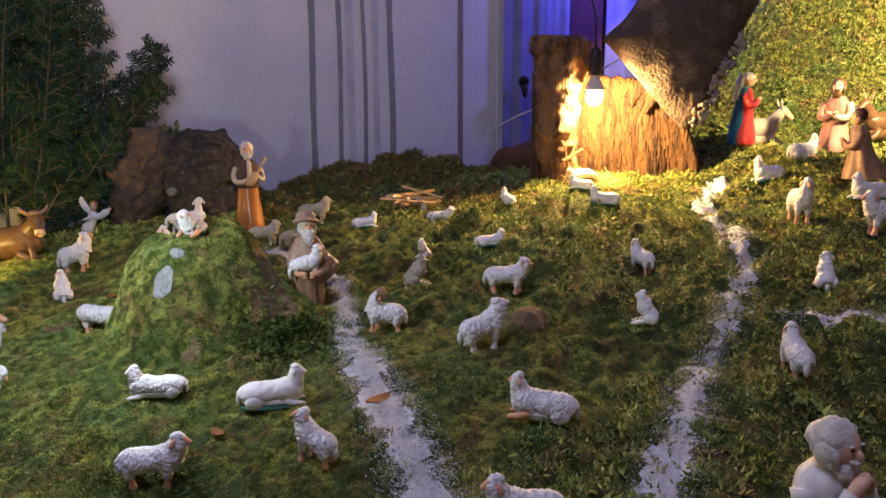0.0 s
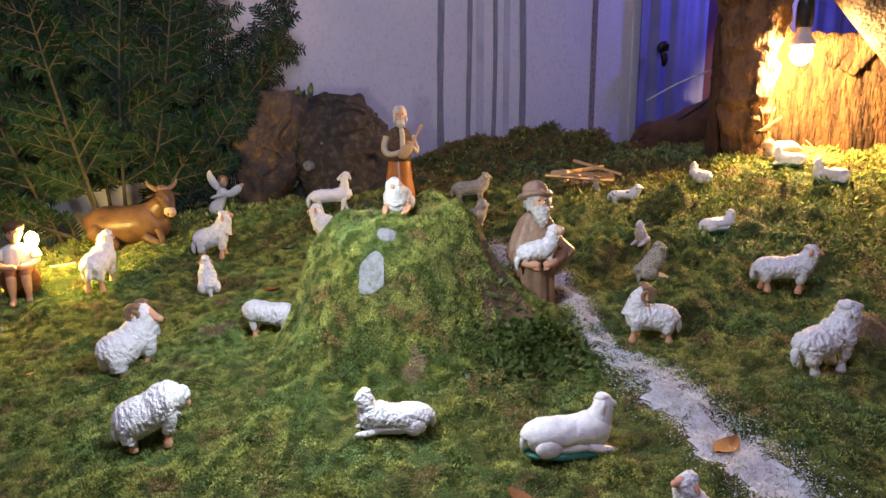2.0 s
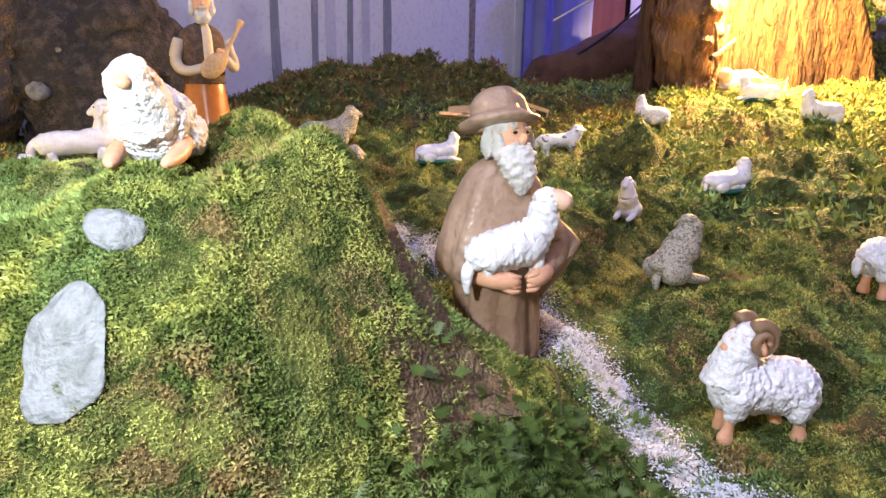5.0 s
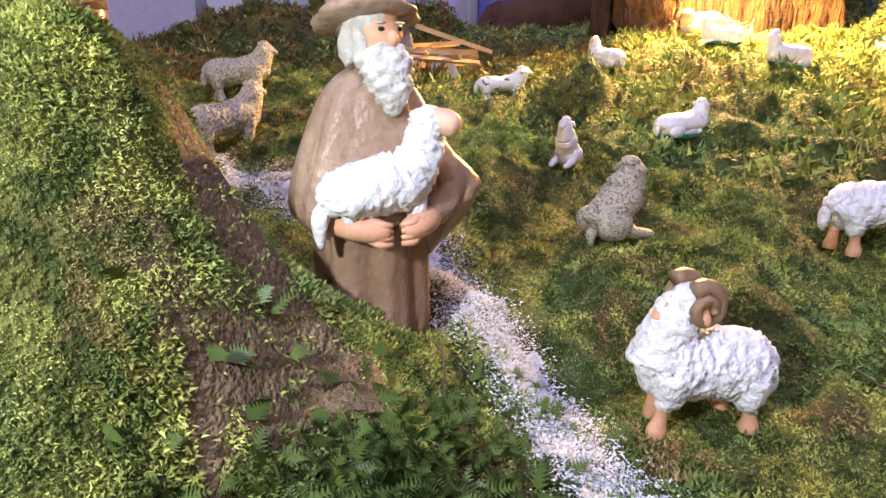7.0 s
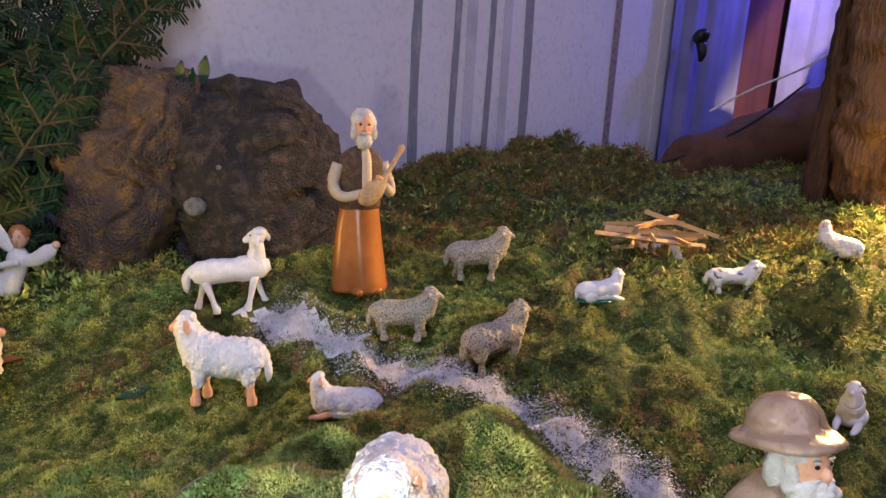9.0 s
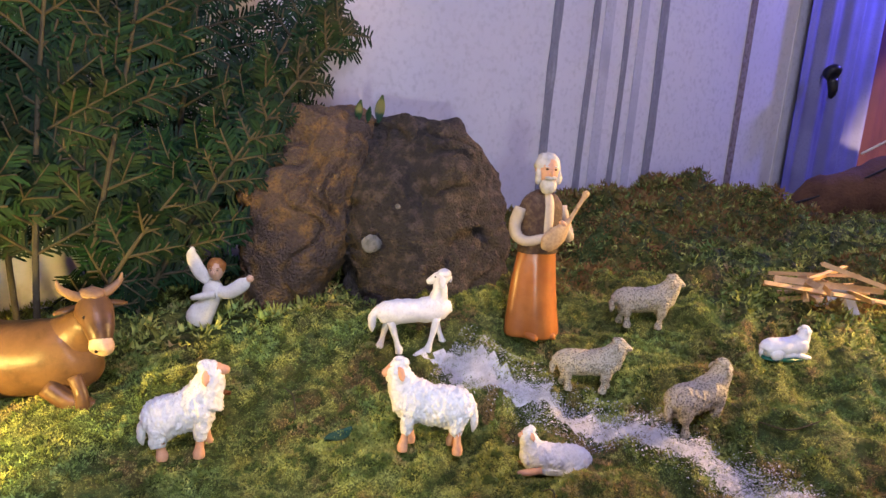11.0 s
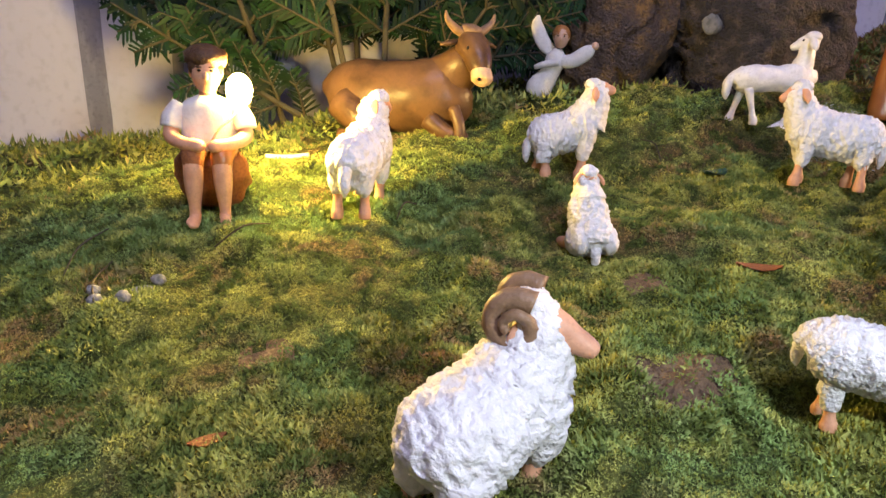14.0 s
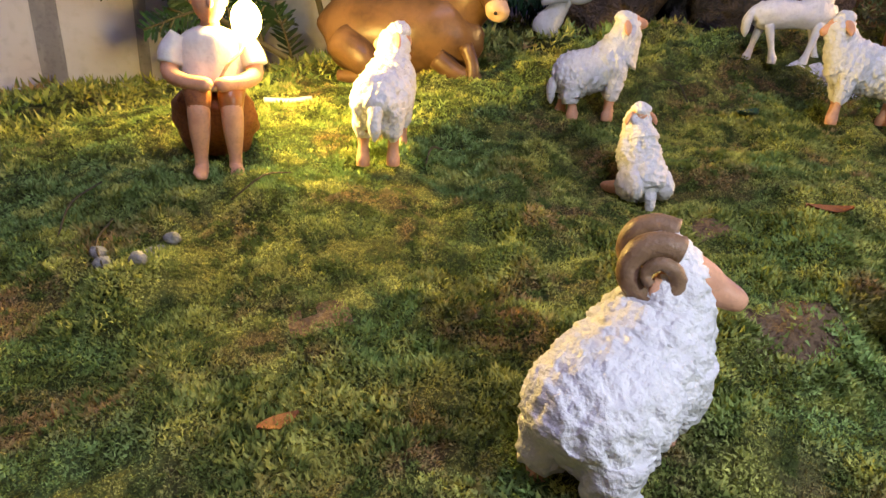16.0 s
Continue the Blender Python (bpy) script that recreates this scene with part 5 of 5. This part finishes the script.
b.tube([(-0.05, 0, 0.96, 0.06), (-0.09, 0, 0.88, 0.10, 0.05), (-0.10, 0, 0.76, 0.12, 0.05), (-0.12, 0, 0.62, 0.10, 0.03)], SHIRT, 14, 5, up=(1, 0, 0), rough=0.01, freq=14)
figurine(b, 1.99, 1.185, -60, 0.225, "woman figurine in blue cloak, red dress and white veil", "woman_figurine", z=gz(1.99, 1.185) - 0.004)
b = Build()
robe(b, [(0, 0, 0, 0.20, 0.24), (0, 0, 0.12, 0.19, 0.22), (0, 0, 0.36, 0.15, 0.14), (0, 0, 0.62, 0.15, 0.11), (0, 0, 0.76, 0.08, 0.07)], MAUVE, 5, 0.05)
arm(b, [(0, 0.14, 0.66), (0.06, 0.18, 0.50), (0.14, 0.10, 0.46), (0.18, 0.02, 0.50)], CREAM, PALESKIN, 0.045)
arm(b, [(0, -0.14, 0.66), (0.06, -0.18, 0.50), (0.14, -0.10, 0.46), (0.18, -0.02, 0.50)], MAUVE, PALESKIN, 0.045)
head(b, (0.03, 0, 0.88), 0.095, PALESKIN, 0, HAIRBROWN, HAIRBROWN, skin=PALESKIN)
figurine(b, 2.09, 0.955, 190, 0.215, "kneeling man figurine in mauve robe", "man_figurine", z=gz(2.09, 0.955) - 0.004)
b = Build()
robe(b, [(-0.10, 0, 0, 0.22, 0.30), (-0.08, 0, 0.12, 0.20, 0.26), (0, 0, 0.40, 0.17, 0.15), (0.04, 0, 0.64, 0.16, 0.12), (0.05, 0, 0.76, 0.08, 0.07)], BROWN, 5, 0.05)
arm(b, [(0.03, 0.15, 0.66), (0.10, 0.18, 0.50), (0.18, 0.10, 0.46), (0.22, 0.02, 0.52)], BROWN, SKIN, 0.045)
arm(b, [(0.03, -0.15, 0.66), (0.10, -0.18, 0.50), (0.18, -0.10, 0.46), (0.22, -0.02, 0.52)], BROWN, SKIN, 0.045)
head(b, (0.08, 0, 0.87), 0.10, SKIN, 0, HAIRBROWN)
figurine(b, 1.885, 0.79, 120, 0.185, "kneeling figurine in a brown robe before the family", "kneeling_figurine")
# near old man, seen over his shoulder at the start
b = Build()
robe(b, [(0, 0, 0, 0.14, 0.12), (0, 0, 0.20, 0.14, 0.12), (0, 0, 0.50, 0.14, 0.10), (0, 0, 0.70, 0.135, 0.095), (0, 0, 0.77, 0.07, 0.06)], SHIRT, 6, 0.05)
arm(b, [(0, 0.13, 0.69), (0.05, 0.15, 0.58), (0.12, 0.10, 0.62), (0.14, 0.04, 0.72)], SHIRT, PALESKIN, 0.04)
arm(b, [(0, -0.13, 0.69), (0.05, -0.15, 0.58), (0.12, -0.10, 0.62), (0.14, -0.04, 0.72)], SHIRT, PALESKIN, 0.04)
head(b, (0.04, 0, 0.87), 0.085, PALESKIN, 0, HAIRWHITE, HAIRWHITE, skin=PALESKIN)
b.lump((-0.012, 0, 0.872), (0.070, 0.084, 0.074), HAIRWHITE, 16, rough=0.014, freq=45)
for s in (-1, 1):
    b.lump((0.03, s * 0.066, 0.845), (0.05, 0.026, 0.06), HAIRWHITE, 12, rough=0.012, freq=50, seed=s)
figurine(b, 0.517, 0.214, -100, 0.195, "old man figurine with white beard and pale robe", "old_man_figurine")


def beast(mat, muzzle, x, y, heading, height, label, horn):
    b = Build()
    b.tube([(-0.62, 0, 0.36, 0.04), (-0.56, 0, 0.38, 0.17, 0.18), (-0.2, 0, 0.38, 0.21, 0.24), (0.15, 0, 0.40, 0.19, 0.24), (0.34, 0, 0.44, 0.12, 0.16), (0.42, 0, 0.46, 0.04)], mat, 20, 6)
    b.tube([(0.22, 0, 0.46, 0.13, 0.18), (0.38, 0, 0.64, 0.10, 0.13), (0.48, 0, 0.78, 0.08, 0.10), (0.50, 0, 0.82, 0.03)], mat, 16, 5, up=(1, 0, 0))
    b.tube([(0.42, 0, 0.84, 0.03), (0.47, 0, 0.82, 0.10, 0.10), (0.58, 0, 0.74, 0.085, 0.09), (0.68, 0, 0.65, 0.06)], mat, 16, 5)
    b.tube([(0.64, 0, 0.68, 0.062), (0.70, 0, 0.63, 0.066), (0.73, 0, 0.60, 0.02)], muzzle, 14, 4)
    for s in (-1, 1):
        b.tube([(0.44, s * 0.06, 0.89, 0.025), (0.42, s * 0.10, 0.98, 0.035, 0.02), (0.41, s * 0.13, 1.06, 0.006)], HORN if horn else mat, 10, 4)
        b.lump((0.55, s * 0.078, 0.79), (0.015, 0.015, 0.015), DARK, 6)
        b.tube([(0.2, s * 0.14, 0.25, 0.08), (0.34, s * 0.16, 0.10, 0.07), (0.5, s * 0.15, 0.05, 0.05)], mat, 12, 4)
        b.lump((-0.38, s * 0.18, 0.2), (0.2, 0.1, 0.18), mat, 12)
    b.lump((-0.1, 0, 0.16), (0.5, 0.2, 0.18), mat, 16)
    ob = b.thing("donkey_figurine" if not horn else "ox_figurine")
    ob.matrix_world = pose(x, y, gz(x, y) - 0.003, 0, 0, heading) @ Matrix.Scale(height, 4)
    tagged(ob, label, "figurine", "painted nativity figurines")


GREYHIDE = paint("donkey_grey", (0.40, 0.35, 0.28), (0.28, 0.24, 0.19), 0.5, 40, 250, 0.2)
beast(GREYHIDE, OXPALE, 2.10, 1.20, -40, 0.145, "pale grey lying donkey figurine with raised ears", False)
beast(OXBROWN, OXPALE, 2.26, 0.90, 160, 0.14, "brown lying ox figurine beside the family", True)


# ---- firewood, leaves, small litter ----
def stick(b, p, q, r, mat):
    p, q = Vector(p), Vector(q)
    d = (q - p).normalized()
    m = Matrix.Translation((p + q) / 2) @ d.to_track_quat("X", "Z").to_matrix().to_4x4() @ Matrix.Rotation(random.uniform(0, 3), 4, "X")
    h = (q - p).length / 2
    w = r * random.uniform(0.6, 1.0)
    v = [(-h, -r, -w), (-h, r, -w * 0.7), (-h, 0, w), (h, -r * 0.8, -w), (h, r, -w * 0.5), (h, 0.1 * r, w * 0.9)]
    b.add([m @ Vector(c) for c in v], [(0, 2, 1), (3, 4, 5), (0, 1, 4, 3), (1, 2, 5, 4), (2, 0, 3, 5)], mat)


fire = base("firewood_pile", (1.0, 1.53, gz(1.0, 1.53)))
tagged(fire, "pile of pale split firewood sticks on moss", "firewood")
zf = gz(0.98, 1.53) + 0.03
for i in range(13):
    a = random.uniform(-0.5, 0.5) + (0 if i % 2 else 1.2)
    c = Vector((0.945 + random.uniform(-0.03, 0.05), 1.54 + random.uniform(-0.02, 0.03), zf + 0.0028 * i - 0.012))
    d = Vector((math.cos(a - 0.6), math.sin(a - 0.6), random.uniform(-0.12, 0.12))) * random.uniform(0.045, 0.080)
    b = Build()
    stick(b, c - d, c + d, 0.0042, WOOD)
    under("stick", b, fire, "", False)
b = Build()
stick(b, (0.925, 1.535, zf + 0.045), (1.02, 1.475, zf + 0.012), 0.004, WOOD)
under("stick", b, fire, "", False)
for i in range(3):
    b = Build()
    a = i * 2.1 + 0.4
    stick(b, (0.985 + 0.03 * math.cos(a), 1.53 + 0.03 * math.sin(a), gz(0.985 + 0.03 * math.cos(a), 1.53 + 0.03 * math.sin(a)) - 0.004), (0.985, 1.53, zf + 0.01), 0.006, CLOTH)
    under("leg", b, fire, "pale grey supporting leg", False)


def leaf(x, y, length, turn, mat, label, curl=0.3, z=None):
    b = Build()
    n = 9
    v, f = [], []
    for i in range(n):
        t = i / (n - 1)
        w = 0.26 * math.sin(math.pi * min(1, t * 0.92 + 0.04)) * (1 - 0.15 * t)
        for s in (-1, 0, 1):
            v.append((t - 0.5, s * w, 0.04 + curl * (t - 0.5) ** 2 + abs(s) * 0.06))
            v.append((t - 0.5, s * w, 0.02 + curl * (t - 0.5) ** 2 + abs(s) * 0.06))
    for i in range(n - 1):
        for s in range(2):
            a = i * 6 + s * 2
            f += [(a, a + 2, a + 8, a + 6), (a + 1, a + 7, a + 9, a + 3)]
    b.add(v, f, mat)
    ob = b.thing("leaf")
    ob.matrix_world = pose(x, y, gz(x, y) + 0.004 if z is None else z, 0, 0, turn) @ Matrix.Scale(length, 4)
    return tagged(ob, label, "leaf", "fallen leaves")


leaf(0.408, 0.748, 0.045, 10, LEAFDEAD, "brown dead leaf lying on the snow trail")
leaf(0.175, 1.43, 0.030, -20, LEAFDEAD, "brown scrap of bark on moss by the hill")
leaf(-0.165, 1.375, 0.018, 20, LEAFDEAD, "tiny brown dead leaf on moss")
leaf(-0.21, 1.28, 0.03, 60, LEAFDEAD, "curled brown leaf on moss")
leaf(0.20, 0.80, 0.03, 100, LEAFDEAD, "curled brown leaf in front moss")
leaf(0.17, 1.70, 0.04, -40, LEAFDEAD, "brown leaf below the angel")
leaf(0.265, 1.60, 0.035, 20, PLASTIC, "dark green ivy leaf on moss")
for dx, h in ((0.0, 0.03), (0.03, 0.038), (0.015, 0.022)):
    ob = leaf(0.395 + dx, 1.885, h, 0, HOLLY, "upright dark green holly leaf on the rock", 0.1)
    ob.matrix_world = pose(0.395 + dx, 1.885, 0.365 + h * 0.5, 90, -80, 20) @ Matrix.Scale(h, 4)

# grey stones set in the hill and on the moss
for x, y, w, h in ((0.213, 1.120, 0.018, 0.030), (0.244, 1.132, 0.012, 0.010)):
    e = 0.006
    n = Vector(((gz(x - e, y) - gz(x + e, y)) / (2 * e), (gz(x, y - e) - gz(x, y + e)) / (2 * e), 1)).normalized()
    b = Build()
    b.lump((0, 0, 0), (w, h, 0.003), PLASTER, 40, rough=0.005, freq=48, seed=x * 90)
    ob = b.thing("stone", Matrix.Translation((x, y, gz(x, y) + 0.001)) @ n.to_track_quat("Z", "Y").to_matrix().to_4x4())
    tagged(ob, "grey stone set in the mossy hill", "stone", "grey stones")
for i in range(7):
    x, y = -0.225 + random.uniform(-0.02, 0.02), 1.52 + random.uniform(-0.03, 0.03)
    b = Build()
    b.lump((x, y, gz(x, y) + 0.004), (0.005, 0.004, 0.004), PLASTER, 8, rough=0.0015, freq=200, seed=i)
    tagged(b.thing("pebble"), "small grey pebble on moss", "pebble", "grey pebbles")
for i in range(30):
    x, y = random.uniform(-0.35, 0.75), random.uniform(0.65, 1.7)
    if snow(np.array([x]), np.array([y]))[0] < 0.0:
        continue
    a = random.uniform(0, 6.28)
    r = random.uniform(0.01, 0.03)
    z = gz(x, y) + 0.005
    b = Build()
    b.tube([(x - r * math.cos(a), y - r * math.sin(a), gz(x - r * math.cos(a), y - r * math.sin(a)) + 0.005, 0.0006), (x, y, z + 0.003, 0.0008), (x + r * math.cos(a + 0.4), y + r * math.sin(a + 0.4), gz(x + r * math.cos(a + 0.4), y + r * math.sin(a + 0.4)) + 0.005, 0.0005)], STEM, 5, 4)
    tagged(b.thing("twig"), "thin dry stalk lying in the moss", "twig", "dry stalks")


# ---- fir branches ----
def fir(x, y, z, tip, length_side, droop, seed, label):
    rnd = random.Random(seed)
    root = base("fir_branch", (x, y, z))
    tagged(root, label, "fir branch", "fir branches")
    wood, needles = Build(), []
    p0, p1 = Vector((x, y, z)), Vector(tip)
    axis = (p1 - p0).normalized()
    L = (p1 - p0).length
    view = Vector((rnd.uniform(-0.5, 0.3), -1, rnd.uniform(-0.2, 0.4))).normalized()
    lat = axis.cross(view).normalized()

    def line(a, d, n, length, bend):
        return [a + d * (length * i / n) + bend * (length * (i / n) ** 2) for i in range(n + 1)]

    def needle_row(pts, side, size, gap, start=0.0):
        total = sum((pts[i + 1] - pts[i]).length for i in range(len(pts) - 1))
        count = int(total / gap)
        for k in range(count):
            u = (k + 0.5) / count
            if u < start:
                continue
            f = u * (len(pts) - 1)
            i = min(int(f), len(pts) - 2)
            c = pts[i].lerp(pts[i + 1], f - i)
            d = (pts[i + 1] - pts[i]).normalized()
            up = d.cross(side).normalized()
            for s in (-1, 1):
                n = (d * rnd.uniform(0.35, 0.75) + side * s * rnd.uniform(0.8, 1.0) + up * rnd.uniform(-0.1, 0.55)).normalized()
                q = size * rnd.uniform(0.75, 1.1) * (1 if u < 0.9 else 0.75)
                w = n.cross(up).normalized() * 0.00145
                needles.append((c - w, c + w, c + n * q * 0.8 + w, c + n * q - w * 0.2, c + n * q * 0.8 - w))

    main = line(p0, axis, 12, L, lat * rnd.uniform(-0.10, 0.10) + Vector((0, 0, -droop)))
    wood.tube([(*p, 0.0042 * (1 - 0.75 * i / 12)) for i, p in enumerate(main)], STEM, 8, 2)
    needle_row(main, lat, 0.021, 0.0032, 0.25)
    n = int(L / 0.034)
    for i in range(1, n):
        u = i / n
        f = u * 12
        j = min(int(f), 11)
        c = main[j].lerp(main[j + 1], f - j)
        for s in (-1, 1):
            if rnd.random() < 0.12 or u < 0.12:
                continue
            d = (axis * rnd.uniform(0.55, 0.85) + lat * s * rnd.uniform(0.75, 1.0) + view * rnd.uniform(-0.2, 0.4)).normalized()
            ln = length_side * (1.05 - 0.75 * u) * rnd.uniform(0.75, 1.15)
            pts = line(c, d, 6, ln, Vector((0, 0, -0.18)) + axis * 0.15)
            wood.tube([(*p, 0.0020 * (1 - 0.6 * k / 6)) for k, p in enumerate(pts)], STEM, 6, 1)
            sd = d.cross(view).normalized()
            needle_row(pts, sd, 0.021, 0.0042, 0.04)
            for k in range(1, 5):
                for s2 in (-1, 1):
                    if rnd.random() < 0.5:
                        continue
                    d2 = (d * 0.8 + sd * s2 * 0.75 + view * rnd.uniform(-0.2, 0.3)).normalized()
                    pts2 = line(pts[k], d2, 3, ln * (0.42 - 0.06 * k) * rnd.uniform(0.7, 1.2), Vector((0, 0, -0.1)))
                    wood.tube([(*p, 0.0013) for p in pts2], STEM, 4, 1)
                    needle_row(pts2, d2.cross(view).normalized(), 0.020, 0.0042)
    under("stem", wood, root, "brown woody twigs")
    nb = Build()
    nb.add([p for q in needles for p in q], [tuple(range(5 * i, 5 * i + 5)) for i in range(len(needles))], NEEDLE)
    under("needles", nb, root, "flat dark green needles", False)


FIR = "cut fir branch with dark green needles standing in moss"
gx = gz(0, 1.9)
for i, (x, y, tip, side, droop) in enumerate((
        (-0.02, 1.90, (-0.16, 1.97, 0.66), 0.15, 0.02), (0.02, 1.95, (0.03, 2.05, 0.78), 0.16, 0.0), (0.06, 1.95, (0.22, 2.00, 0.74), 0.15, 0.03),
        (0.10, 1.93, (0.40, 1.96, 0.56), 0.13, 0.08), (-0.10, 1.95, (-0.30, 2.04, 0.62), 0.15, 0.04), (0.0, 2.00, (-0.06, 2.10, 0.90), 0.17, 0.0),
        (0.14, 1.98, (0.32, 2.06, 0.80), 0.16, 0.02), (0.12, 1.92, (0.27, 1.90, 0.42), 0.10, 0.05), 
        (-0.05, 1.93, (-0.30, 1.93, 0.20), 0.08, 0.06),  (0.08, 2.02, (0.16, 2.12, 0.92), 0.17, 0.0),
        (-0.18, 2.03, (-0.38, 2.12, 0.82), 0.16, 0.02), (0.06, 1.92, (0.16, 1.89, 0.30), 0.09, 0.04), (-0.02, 1.98, (-0.20, 2.08, 0.80), 0.16, 0.02),
        (0.16, 2.02, (0.42, 2.09, 0.66), 0.14, 0.05))):
    fir(x, y, gz(x, y) - 0.01, tip, side, droop, 100 + i, FIR)

# ---- dark feathery moss at the hill's foot ----
rs = np.random.default_rng(11)
tri = []
for i in range(1500):
    a, r = rs.uniform(0, 6.283), abs(rs.normal(0, 0.5))
    x, y = 0.385 + 0.085 * r * math.cos(a), 1.000 + 0.060 * r * math.sin(a)
    p = np.array((x, y, gz(x, y)))
    d = np.array((rs.normal(0, 0.6), rs.normal(-0.3, 0.6), 0.8))
    d /= np.linalg.norm(d)
    ln = rs.uniform(0.010, 0.020)
    s = np.cross(d, rs.normal(0, 1, 3))
    s /= np.linalg.norm(s)
    for k in range(7):
        c = p + d * ln * (0.2 + 0.12 * k) + np.array((0, 0, -0.004 * (k / 6) ** 2))
        q = 0.0048 * (1.1 - k / 8)
        for e in (-1, 1):
            t = c + s * e * q + d * q * 0.6
            w = d * q * 0.28
            tri.append((c - w, t, c + w))
triangles("feather_moss", np.array(tri), SPRAY, "dark feathery moss at the foot of the hill", "moss")

# ---- mossy bank and cloth above the family ----
tri = sprigs(50000, (2.0, 0.3), (2.95, 1.9), 0.012, 3, lambda x, y: x > 1.9)
triangles("bank_moss", tri, MOSS, "shaggy yellow green moss on the rising bank", "moss")
b = Build()
v, f = [], []
for i in range(25):
    for j in range(13):
        u, w = i / 24, j / 12
        v.append((2.55 + 0.3 * w + 0.02 * noise.noise((u * 4, w * 3, 1)), 0.3 + 1.0 * u, 0.66 + 0.30 * w + 0.04 * noise.noise((u * 5, w * 4, 0)) + 0.03 * math.sin(u * 9)))
for i in range(24):
    for j in range(12):
        a = i * 13 + j
        f.append((a, a + 1, a + 14, a + 13))
b.add(v, f, CLOTH)
ob = b.thing("cloth")
ob.modifiers.new("thickness", "SOLIDIFY").thickness = 0.003
tagged(ob, "crumpled pale grey cloth draped over the bank", "cloth")
